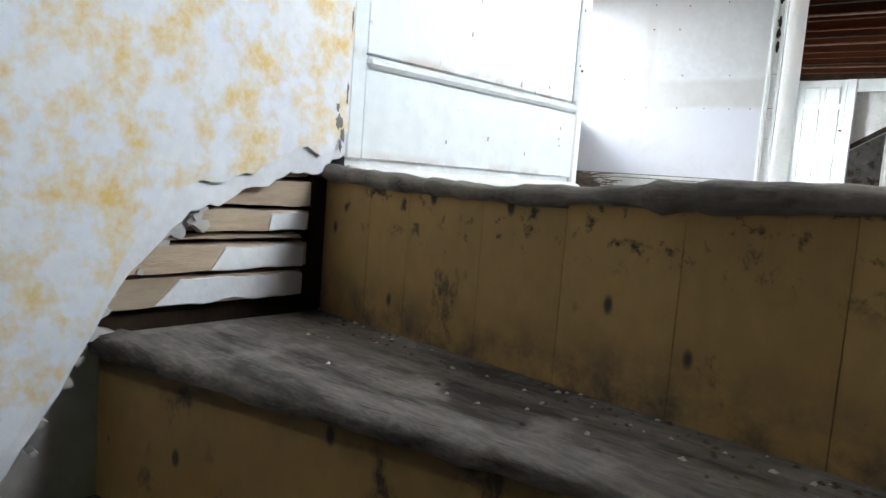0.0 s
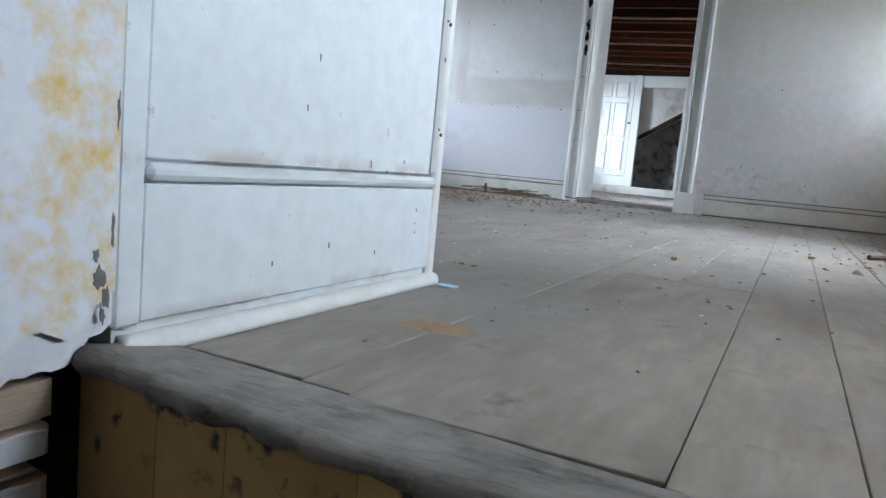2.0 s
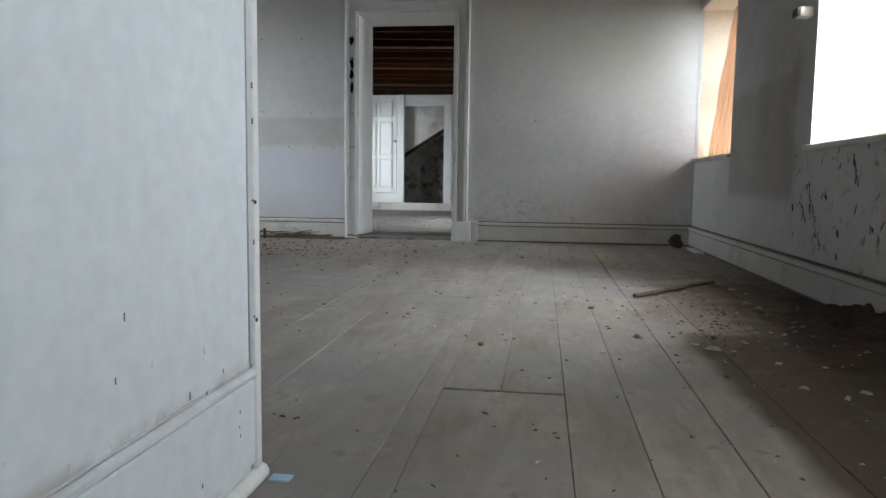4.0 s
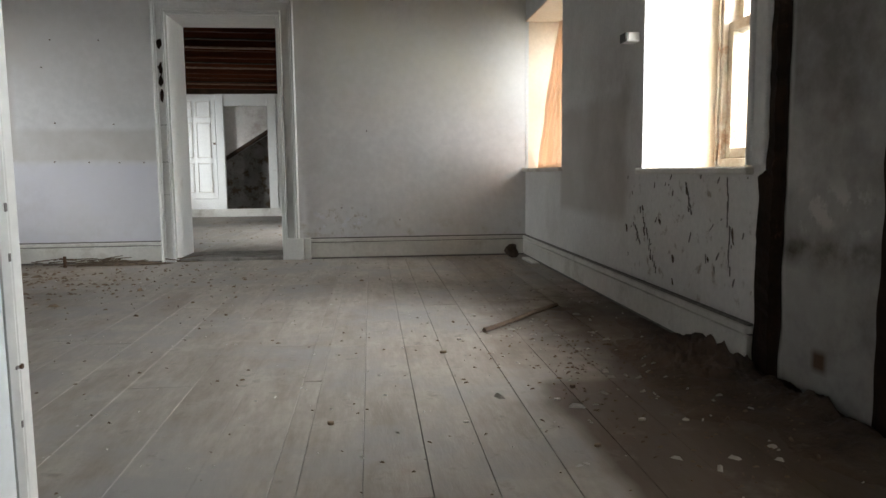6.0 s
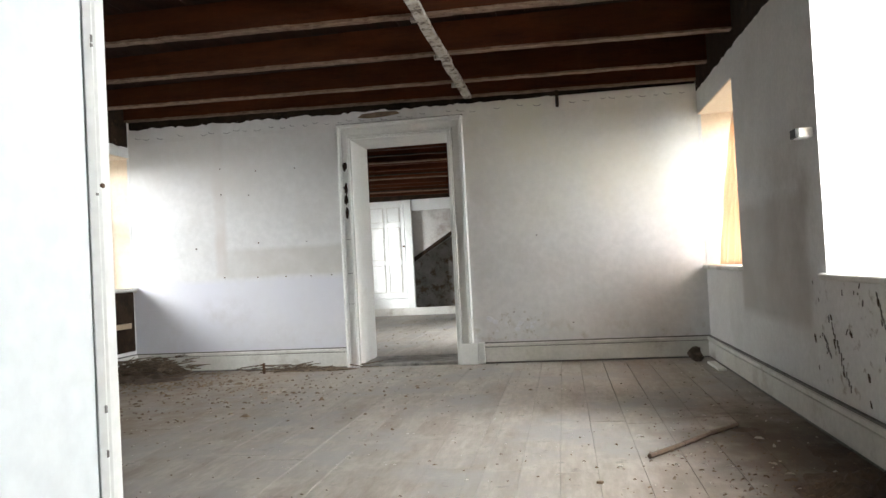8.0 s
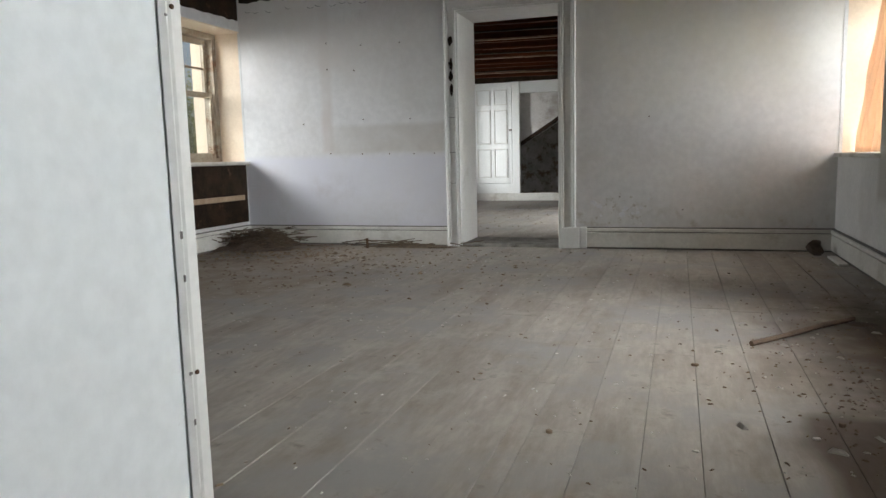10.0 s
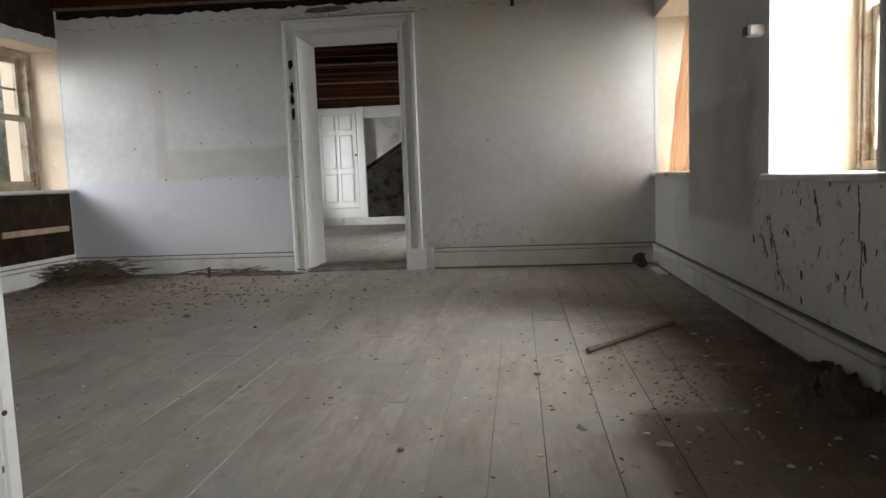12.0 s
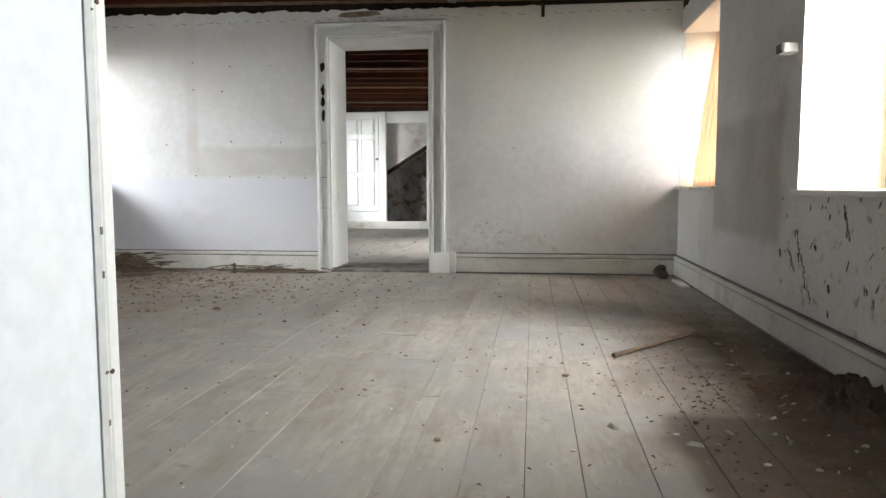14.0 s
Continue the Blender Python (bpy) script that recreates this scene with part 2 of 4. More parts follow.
# Top riser: darker blotches along the foot, dark specks along the upper edge.
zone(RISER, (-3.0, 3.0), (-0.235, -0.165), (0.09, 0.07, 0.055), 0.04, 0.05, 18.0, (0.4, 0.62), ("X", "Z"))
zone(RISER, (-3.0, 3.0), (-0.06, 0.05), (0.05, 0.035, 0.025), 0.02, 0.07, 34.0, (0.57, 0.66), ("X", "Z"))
zone(TREAD, (-3.0, 3.0), (-0.03, 0.2), (0.27, 0.25, 0.23), 0.008, 0.02, 12.0, (0.4, 0.66), ("X", "Z"))
zone(TREAD, (-3.0, 3.0), (-3.0, 0.95), (0.34, 0.31, 0.28), 0.1, 0.1, 14.0, (0.52, 0.72), ("X", "Y"))
PLASTER_NORTH = material("papered_north_plaster", ((0.66, 0.65, 0.64), (0.77, 0.76, 0.75)), 1.6, 20, 0.85, 0.04, stain=(0.58, 0.56, 0.53), stain_scale=1.3, stain_range=(0.52, 0.8))
zone(PLASTER_NORTH, (-3.17, -3.07), (0.8, 2.2), (0.6, 0.55, 0.52), 0.02, 0.03, 3.0, (0.1, 0.7), ("X", "Z"))
zone(PLASTER_NORTH, (-3.1, -2.0), (0.78, 1.02), (0.55, 0.52, 0.48), 0.02, 0.03, 2.0, (0.1, 0.7), ("X", "Z"))
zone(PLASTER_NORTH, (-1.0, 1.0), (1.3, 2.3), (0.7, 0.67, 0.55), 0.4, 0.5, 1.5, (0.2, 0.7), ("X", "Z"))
zone(PLASTER_NORTH, (-5.0, 1.0), (-0.1, 0.32), (0.56, 0.52, 0.46), 0.08, 0.2, 9.0, (0.52, 0.7), ("X", "Z"))
zone(PLASTER_NORTH, (-5.0, -2.03), (0.1, 0.765), (0.69, 0.685, 0.735), 0.03, 0.03, 1.6, (0.1, 0.6), ("X", "Z"))
zone(PLASTER_NORTH, (-3.3, -2.85), (0.38, 0.6), (0.6, 0.58, 0.6), 0.06, 0.14, 6.0, (0.4, 0.65), ("X", "Z"))
zone(PLASTER_NORTH, (-5.0, -2.03), (1.4, 2.2), (0.66, 0.62, 0.585), 0.2, 0.2, 1.8, (0.3, 0.7), ("X", "Z"))
zone(PLASTER_NORTH, (-0.85, -0.45), (0.17, 0.42), (0.5, 0.46, 0.4), 0.05, 0.1, 22.0, (0.56, 0.64), ("X", "Z"))
zone(PANEL_PAINT, (0.7, 1.5), (0.192, 0.212), (0.55, 0.52, 0.49), 0.008, 0.01, 14.0, (0.42, 0.6))
zone(PANEL_PAINT, (0.7, 1.5), (0.026, 0.042), (0.55, 0.52, 0.49), 0.008, 0.01, 14.0, (0.42, 0.6))
zone(PANEL_PAINT, (0.7, 1.5), (0.05, 0.4), (0.5, 0.49, 0.48), 0.02, 0.05, 30.0, (0.66, 0.72))
zone(FLOOR, (-5, 5), (-5, 15), (0.27, 0.25, 0.233), 0.1, 0.1, 1.7, (0.47, 0.62), ("X", "Y"))
zone(FLOOR, (-5, 5), (-5, 15), (0.38, 0.34, 0.29), 0.1, 0.1, 4.5, (0.54, 0.75), ("X", "Y"))
zone(FLOOR, (-5, 5), (-5, 15), (0.15, 0.13, 0.115), 0.1, 0.1, 9.0, (0.6, 0.75), ("X", "Y"))
zone(FLOOR, (0.11, 1.2), (1.2, 2.8), (0.1, 0.071, 0.051), 0.025, 0.12, 4.0, (0.1, 0.45), ("X", "Y"))
zone(FLOOR, (0.25, 1.3), (2.4, 4.1), (0.08, 0.056, 0.04), 0.25, 0.7, 5.0, (0.2, 0.52), ("X", "Y"))
zone(FLOOR, (0.3, 1.2), (3.2, 4.6), (0.12, 0.085, 0.06), 0.3, 0.4, 4.0, (0.35, 0.6), ("X", "Y"))
zone(FLOOR, (-4.2, -2.2), (3.9, 6.5), (0.22, 0.165, 0.12), 0.3, 0.5, 6.0, (0.3, 0.62), ("X", "Y"))
zone(FLOOR, (-4.2, -3.1), (5.2, 6.5), (0.1, 0.07, 0.048), 0.3, 0.5, 5.0, (0.3, 0.6), ("X", "Y"))
# Darker grey over the full height of the wall south of the slot.
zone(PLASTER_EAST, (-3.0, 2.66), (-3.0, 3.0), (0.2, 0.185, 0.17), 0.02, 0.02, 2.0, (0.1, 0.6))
zone(PLASTER_EAST, (2.2, 2.66), (-0.1, 0.62), (0.36, 0.345, 0.32), 0.03, 0.06, 5.0, (0.42, 0.62))
zone(PLASTER_EAST, (2.2, 2.66), (0.4, 0.49), (0.1, 0.085, 0.065), 0.03, 0.05, 6.0, (0.35, 0.65))
zone(PLASTER_EAST, (2.44, 2.5), (0.1, 0.16), (0.1, 0.055, 0.03), 0.012, 0.03, 9.0, (0.1, 0.3))
zone(PLASTER_EAST, (2.28, 2.6), (0.5, 0.62), (0.48, 0.46, 0.43), 0.03, 0.08, 12.0, (0.5, 0.58))

GLASS = bpy.data.materials.new("dusty_window_glass")
GLASS.use_nodes = True
g = GLASS.node_tree.nodes["Principled BSDF"]
g.inputs["Transmission Weight"].default_value, g.inputs["Roughness"].default_value, g.inputs["IOR"].default_value = 1.0, 0.02, 1.45
g.inputs["Base Color"].default_value = (0.95, 0.97, 0.96, 1)

# translucent drape
ct = CURTAIN.node_tree
tr = ct.nodes.new("ShaderNodeBsdfTranslucent")
tr.inputs[0].default_value = (0.9, 0.71, 0.55, 1)
ms = ct.nodes.new("ShaderNodeMixShader")
ms.inputs[0].default_value = 0.55
ct.links.new(ct.nodes["Principled BSDF"].outputs[0], ms.inputs[1])
ct.links.new(tr.outputs[0], ms.inputs[2])
ct.links.new(ms.outputs[0], ct.nodes["Material Output"].inputs[0])

# ---- building helpers ----


def box(bm, x0, x1, y0, y1, z0, z1):
    vs = [bm.verts.new((x, y, z)) for x in (x0, x1) for y in (y0, y1) for z in (z0, z1)]
    for f in ((0, 1, 3, 2), (4, 6, 7, 5), (0, 4, 5, 1), (2, 3, 7, 6), (0, 2, 6, 4), (1, 5, 7, 3)):
        bm.faces.new([vs[i] for i in f])
    return vs


def prism(bm, outline, lo, hi, axis="z"):
    """Extrudes an outline of (a, b) points between lo and hi along an axis."""
    def put(a, b, c):
        return {"z": (a, b, c), "y": (a, c, b), "x": (c, a, b)}[axis]
    low = [bm.verts.new(put(a, b, lo)) for a, b in outline]
    high = [bm.verts.new(put(a, b, hi)) for a, b in outline]
    bm.faces.new(low[::-1])
    bm.faces.new(high)
    k = len(outline)
    for i in range(k):
        bm.faces.new((low[i], low[(i + 1) % k], high[(i + 1) % k], high[i]))


def tube(bm, a, b, r0, r1, sides=8):
    a, b = Vector(a), Vector(b)
    q = (b - a).to_track_quat("Z", "Y")
    rings = []
    for p, r in ((a, r0), (b, r1)):
        rings.append([bm.verts.new(p + q @ Vector((r * math.cos(6.2832 * i / sides), r * math.sin(6.2832 * i / sides), 0))) for i in range(sides)])
    for i in range(sides):
        bm.faces.new((rings[0][i], rings[0][(i + 1) % sides], rings[1][(i + 1) % sides], rings[1][i]))
    bm.faces.new(rings[0][::-1])
    bm.faces.new(rings[1])


def rounded(bm, width=0.004, segments=1):
    bmesh.ops.recalc_face_normals(bm, faces=bm.faces)
    bmesh.ops.bevel(bm, geom=[e for e in bm.edges if e.calc_face_angle(0) > 0.6], offset=width, segments=segments, affect="EDGES")
    return bm


def part(name, bm, mat, parent=None, label="", smooth=False):
    me = bpy.data.meshes.new(name)
    bmesh.ops.recalc_face_normals(bm, faces=bm.faces)
    bm.to_mesh(me)
    bm.free()
    me.materials.append(mat)
    if smooth:
        for p in me.polygons:
            p.use_smooth = True
    ob = new(name, me)
    if parent:
        ob.parent = parent
    if label:
        ob["label"] = label
    return ob


def boxes(name, mat, dims, parent=None, label="", bevel=0.0):
    bm = bmesh.new()
    for d in dims:
        box(bm, *d)
    if bevel:
        rounded(bm, bevel)
    return part(name, bm, mat, parent, label)


def empty(name, at=(0, 0, 0)):
    ob = new(name)
    ob.empty_display_size = 0.1
    return ob


def structure(ob, label, category):
    return tagged(ob, label, category, kind="structure")


# ---- the shell ----
RX, LX, DY, BY, SY = 0.82, -3.95, 6.315, 12.3, -1.7   # right, left, door wall, back wall, wall behind
TH = 0.52
TOP = 2.5


def holed(name, mat, along, fixed0, fixed1, a0, a1, z0, z1, holes, parent=None):
    """A wall with rectangular openings (a0, a1, z0, z1)."""
    cuts_a = sorted({a0, a1, *[h[0] for h in holes], *[h[1] for h in holes]})
    cuts_z = sorted({z0, z1, *[h[2] for h in holes], *[h[3] for h in holes]})
    bm = bmesh.new()
    grid = {}
    for i in range(len(cuts_a) - 1):
        for j in range(len(cuts_z) - 1):
            ca, cz = (cuts_a[i] + cuts_a[i + 1]) / 2, (cuts_z[j] + cuts_z[j + 1]) / 2
            if any(h[0] < ca < h[1] and h[2] < cz < h[3] for h in holes):
                continue
            grid[i, j] = True
    cache = {}

    def vert(i, j, s):
        if (i, j, s) not in cache:
            f = fixed1 if s else fixed0
            p = (cuts_a[i], f, cuts_z[j]) if along == "x" else (f, cuts_a[i], cuts_z[j])
            cache[i, j, s] = bm.verts.new(p)
        return cache[i, j, s]
    for i, j in grid:
        for s in (0, 1):
            bm.faces.new([vert(*k, s) for k in ((i, j), (i + 1, j), (i + 1, j + 1), (i, j + 1))])
        for (di, dj), (p, q) in {(-1, 0): ((i, j), (i, j + 1)), (1, 0): ((i + 1, j), (i + 1, j + 1)), (0, -1): ((i, j), (i + 1, j)), (0, 1): ((i, j + 1), (i + 1, j + 1))}.items():
            if (i + di, j + dj) not in grid:
                bm.faces.new((vert(*p, 0), vert(*q, 0), vert(*q, 1), vert(*p, 1)))
    return part(name, bm, mat, parent)


W1 = (5.22, 6.312, 0.675, 1.86)     # window by the far corner, right wall
W2 = (2.87, 3.82, 0.66, 1.88)       # second window, right wall
W3 = (5.05, 6.312, 0.715, 1.88)     # window of the left wall
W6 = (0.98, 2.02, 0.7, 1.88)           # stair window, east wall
# Unseen far-room windows, added to let light in.
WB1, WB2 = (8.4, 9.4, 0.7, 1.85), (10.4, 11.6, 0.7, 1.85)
DOOR = (-1.93, -1.12, -0.2, 1.87)

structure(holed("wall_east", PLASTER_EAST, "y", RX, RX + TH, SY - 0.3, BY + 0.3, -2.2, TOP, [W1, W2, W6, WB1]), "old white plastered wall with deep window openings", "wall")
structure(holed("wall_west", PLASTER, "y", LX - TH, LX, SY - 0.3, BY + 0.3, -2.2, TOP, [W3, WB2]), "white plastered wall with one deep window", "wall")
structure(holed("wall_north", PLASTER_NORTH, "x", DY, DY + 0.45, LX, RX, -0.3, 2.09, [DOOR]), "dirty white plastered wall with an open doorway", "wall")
structure(holed("wall_south", PLASTER, "x", SY - 0.3, SY, LX, RX, -2.2, TOP, []), "plain plastered wall closing the room", "wall")
structure(holed("wall_back", PLASTER, "x", BY + 0.9, BY + 1.2, LX, RX, -0.3, TOP, []), "plastered wall under the far stairs", "wall")

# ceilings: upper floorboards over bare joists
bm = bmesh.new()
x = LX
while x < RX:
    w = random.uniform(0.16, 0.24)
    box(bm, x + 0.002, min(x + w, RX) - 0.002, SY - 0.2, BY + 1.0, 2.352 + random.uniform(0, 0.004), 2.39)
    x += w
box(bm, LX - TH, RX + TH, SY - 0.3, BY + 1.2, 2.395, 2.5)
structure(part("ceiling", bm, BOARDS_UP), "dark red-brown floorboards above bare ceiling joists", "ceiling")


def joist_z(x):
    return 2.142 - 0.0165 * x


def joist(y, name="ceiling_joist", wide=0.055, z_shift=0.0, edge=JOIST_EDGE):
    """Bare joist with a lime-stained lower edge; the joists hang slightly lower at one side."""
    ob = empty(name)
    bm = bmesh.new()
    low, n = [], 14
    for side in (0, 1):
        row = []
        for i in range(n + 1):
            x = LX + (RX - LX) * i / n
            yy = y + side * wide + random.uniform(-0.004, 0.004)
            row.append((bm.verts.new((x, yy, joist_z(x) + z_shift + 0.006)), bm.verts.new((x, yy, 2.352))))
        low.append(row)
    for i in range(n):
        for side in (0, 1):
            bm.faces.new((low[side][i][0], low[side][i + 1][0], low[side][i + 1][1], low[side][i][1]))
        bm.faces.new((low[0][i][0], low[0][i + 1][0], low[1][i + 1][0], low[1][i][0]))
    part("side_face", bm, JOIST, ob)
    bm = bmesh.new()
    for i in range(n * 3):
        xa, xb = LX + (RX - LX) * i / (n * 3), LX + (RX - LX) * (i + 1) / (n * 3)
        lift = random.uniform(0, 0.004)
        vs = box(bm, xa, xb, y - 0.003, y + wide + 0.003, 0, 0.014)
        for v in vs:
            v.co.z += joist_z(v.co.x) + z_shift - 0.008 + lift
    part("lower_edge", bm, edge, ob, "lime-stained lower edge of the joist")
    return structure(ob, "bare red-brown wooden ceiling joist with lime-stained lower edge", "joist")


for k in range(10):
    joist(5.83 - 0.725 * k)
joist(6.262, wide=0.05, z_shift=-0.015)
for k in range(13):
    joist(6.95 + 0.42 * k + random.uniform(-0.06, 0.06), z_shift=-0.2 + random.uniform(-0.015, 0.02), edge=(JOIST, JOIST, DARK, JOIST_EDGE)[k % 4])

# nailer strip under the joists
bm = bmesh.new()
for i in range(24):
    ya, yb = 0.2 + 6.06 * i / 24, 0.2 + 6.06 * (i + 1) / 24 + 0.002
    s = random.uniform(-0.005, 0.005)
    box(bm, -0.965 + s, -0.905 + s, ya, yb, 2.118, 2.146)
for k in range(7):
    yb = 5.86 - 0.725 * k
    box(bm, -1.0, -0.966, yb - 0.012, yb + 0.022, 2.128 + random.uniform(-0.01, 0.004), 2.15)
structure(part("nailer_strip", bm, BATTEN), "lime-splashed wooden strip nailed under the joists", "strip")

# dark wall plate over the door wall, with ragged plaster edge
structure(boxes("wall_plate", DARK, [(LX, RX, DY + 0.02, DY + 0.43, 2.092, 2.35)]), "dark timber wall plate above the plaster", "beam")
bm = bmesh.new()
n = 150
prev = None
for i in range(n + 1):
    x = LX + 0.01 + (RX - LX - 0.02) * i / n
    h = 2.092 - 0.009 * (x + 1) + 0.012 * noise.noise((x * 5, 0, 0)) + random.uniform(-0.01, 0.01)
    ring = [bm.verts.new((x, yy, z)) for yy, z in ((DY - 0.0005, 1.99), (DY - 0.003, 2.02), (DY - 0.006, h), (DY + 0.03, h + 0.004))]
    if prev:
        for a in range(3):
            bm.faces.new((prev[a], ring[a], ring[a + 1], prev[a + 1]))
    prev = ring
structure(part("plaster_edge", bm, PLASTER_NORTH), "ragged broken upper edge of the wall plaster", "plaster")

for nm, face, sgn in (("wall_plate_east", RX, -1), ("wall_plate_west", LX, 1)):
    bm = bmesh.new()
    prev = None
    for i in range(121):
        y = SY + (DY - SY - 0.02) * i / 120
        zl = (2.03 if sgn < 0 else 1.965) + 0.012 * noise.noise((y * 6, 5, 0)) + random.uniform(-0.008, 0.008)
        ring = [bm.verts.new((face + sgn * d, y, z)) for d, z in ((-0.002, zl), (0.006, zl), (0.006, 2.35), (-0.002, 2.35))]
        if prev:
            for a in range(4):
                bm.faces.new((prev[a], prev[(a + 1) % 4], ring[(a + 1) % 4], ring[a]))
        prev = ring
    structure(part(nm, bm, DARK), "dark bare wall top above broken plaster", "wall strip")

# remains of a wallpaper border
bm = bmesh.new()
for i in range(46):
    cx = LX + 0.1 + (RX - LX - 0.2) * i / 45 + random.uniform(-0.02, 0.02)
    if random.random() < 0.25:
        continue
    r, cz, a0 = random.uniform(0.018, 0.032), random.uniform(2.035, 2.055), random.uniform(3.2, 3.8)
    arc = []
    for k in range(7):
        a = a0 + k * random.uniform(0.3, 0.38)
        arc.append([bm.verts.new((cx + q * math.cos(a), DY - 0.0075, cz + q * 0.6 * math.sin(a))) for q in (r, r + 0.006)])
    for p, q in zip(arc, arc[1:]):
        bm.faces.new((p[0], q[0], q[1], p[1]))
structure(part("wallpaper_border", bm, BASE_GREY), "grey curled remains of a paper border", "wallpaper")

# patch of missing plaster above the door
bm = bmesh.new()
prism(bm, [(-1.86 + 0.36 * a, 2.052 + b) for a, b in ((0, 0), (0.3, -0.012), (0.7, -0.006), (1, 0.008), (0.9, 0.032), (0.5, 0.036), (0.1, 0.028))], DY - 0.008, DY - 0.001, "y")
structure(part("bare_patch", bm, CRUMB), "bare brown lath where plaster has fallen", "lath")
structure(boxes("hanging_splinter", DARK, [(-0.245, -0.218, DY - 0.045, DY - 0.02, 1.995, 2.13)], bevel=0.004), "dark splinter of wood hanging over plaster", "splinter")

# nails and holes in the door wall
nails = [(-2.356, 1.059), (-2.778, 1.681), (-2.43, 1.68), (-3.1, 1.72), (-3.1, 1.5), (-2.85, 1.48), (-3.1, 0.79), (-2.8, 0.78), (-2.55, 0.775), (-2.33, 0.77), (-2.15, 0.77), (-2.78, 1.07), (-3.35, 1.05), (-0.45, 1.0), (-0.2, 0.3), (-0.66, 0.4)]
for x, z in nails:
    bm = bmesh.new()
    tube(bm, (x, DY - 0.008, z), (x, DY + 0.004, z), 0.0045, 0.006, 7)
    tagged(part("nail", bm, METAL), "small rusty nail driven into white plaster", "nail", "nails in the wall")

# plaster blisters low on the door wall
bm = bmesh.new()
for i in range(14):
    cx, cz, r = -0.68 + random.gauss(0, 0.12), 0.31 + random.gauss(0, 0.05), random.uniform(0.01, 0.03)
    prism(bm, [(cx + r * random.uniform(0.6, 1.1) * math.cos(k * 1.05), cz + r * random.uniform(0.5, 0.9) * math.sin(k * 1.05)) for k in range(6)], DY - 0.007, DY + 0.001, "y")
structure(part("plaster_flakes", bm, LIME), "white plaster blisters flaking from the wall", "plaster")

# ---- baseboards ----


def base_run(name, p, q, height=0.15, thick=0.022, out=(0, -1), parent=None):
    """Baseboard with a moulded cap from p to q; out points into the room."""
    ob = empty(name)
    ox, oy = out
    # Bottom strip paints the shadow gap at the floor; groove and top strip are dark grey.
    for nm, z0, z1, t in (("floor_gap", 0.0, 0.011, thick * 0.8), ("board", 0.011, height - 0.041, thick), ("groove", height - 0.041, height - 0.035, thick * 0.4), ("cap", height - 0.035, height - 0.009, thick * 1.2), ("dust_line", height - 0.009, height, thick * 0.7)):
        x0, x1 = sorted((p[0], q[0] + ox * t)) if ox else sorted((p[0], q[0]))
        y0, y1 = sorted((p[1], q[1] + oy * t)) if oy else sorted((p[1], q[1]))
        boxes(nm, BASE_GREY if nm in ("groove", "dust_line", "floor_gap") else BASE_PAINT, [(x0, x1, y0, y1, z0, z1)], ob, bevel=0.0 if nm in ("groove", "dust_line", "floor_gap") else 0.004)
    return structure(ob, "dusty white wooden baseboard with moulded top", "baseboard")


base_run("baseboard", (LX, DY), (-2.05, DY), 0.168)
base_run("baseboard", (-0.905, DY), (RX, DY), 0.168)
base_run("baseboard", (RX, 2.82), (RX, DY - 0.024), 0.165, 0.024, (-1, 0))
base_run("baseboard", (LX, 1.0), (LX, DY - 0.024), 0.17, 0.024, (1, 0))

# ---- doorway in the north wall ----
door = empty("doorway")
structure(door, "white painted door casing around an empty doorway", "doorway")
y0 = DY


def casing_side(x_out, x_in, z0):
    """One moulded side of the casing: rounded back band, flat fascia and inner bead, with gaps between them that read
    as shade lines.
    """
    g = 1 if x_in > x_out else -1
    for nm, d0, d1, reach, bev in (("back_band", 0.0, 0.02, 0.046, 0.008), ("back_step", 0.0225, 0.032, 0.03, 0.004), ("fascia", 0.035, abs(x_in - x_out) - 0.02, 0.021, 0.002), ("inner_bead", abs(x_in - x_out) - 0.0165, abs(x_in - x_out), 0.034, 0.006)):
        xa, xb = sorted((x_out + g * d0, x_out + g * d1))
        boxes(nm, PAINT, [(xa, xb, y0 - reach, y0 + 0.002, z0, 2.0 - d0)], door, bevel=bev)


casing_side(-2.045, -1.94, 0.0)
casing_side(-0.992, -1.1, 0.0)
for nm, d0, d1, reach, bev in (("back_band", 0.0, 0.02, 0.047, 0.008), ("back_step", 0.0225, 0.032, 0.031, 0.004), ("fascia", 0.035, 0.092, 0.022, 0.002), ("inner_bead", 0.0955, 0.112, 0.035, 0.006)):
    boxes(nm, PAINT, [(-2.045 + d0, -0.992 - d0, y0 - reach, y0 + 0.002, 2.0 - d1, 2.0 - d0)], door, bevel=bev)
# Grey backing darkens the gaps, painting shade lines between the mouldings.
boxes("joint_backing", BASE_GREY, [(-2.043, -1.942, y0 - 0.006, y0 + 0.001, 0.0, 1.998), (-1.098, -0.994, y0 - 0.006, y0 + 0.001, 0.0, 1.998), (-1.94, -1.1, y0 - 0.006, y0 + 0.001, 1.888, 1.998)], door, "grey backing that draws shade lines between the casing mouldings")
boxes("plinth_block", PAINT, [(-1.1, -0.96, y0 - 0.056, y0 - 0.0475, 0, 0.168)], door, bevel=0.004)
boxes("plinth_block", PAINT, [(-0.956, -0.905, y0 - 0.03, y0 + 0.001, 0, 0.168)], door, bevel=0.004)
boxes("jamb", PAINT, [(-1.939, -1.925, y0 - 0.026, y0 + 0.47, 0.0, 1.87)], door, bevel=0.003)
boxes("jamb", PAINT, [(-1.125, -1.101, y0 - 0.026, y0 + 0.47, 0.0, 1.87)], door, bevel=0.003)
boxes("head_jamb", PAINT, [(-1.939, -1.101, y0 - 0.024, y0 + 0.47, 1.872, 1.883)], door)
boxes("threshold", TREAD, [(-1.924, -1.126, y0 - 0.01, y0 + 0.46, -0.01, 0.026)], door, "worn grey wooden threshold", bevel=0.008)
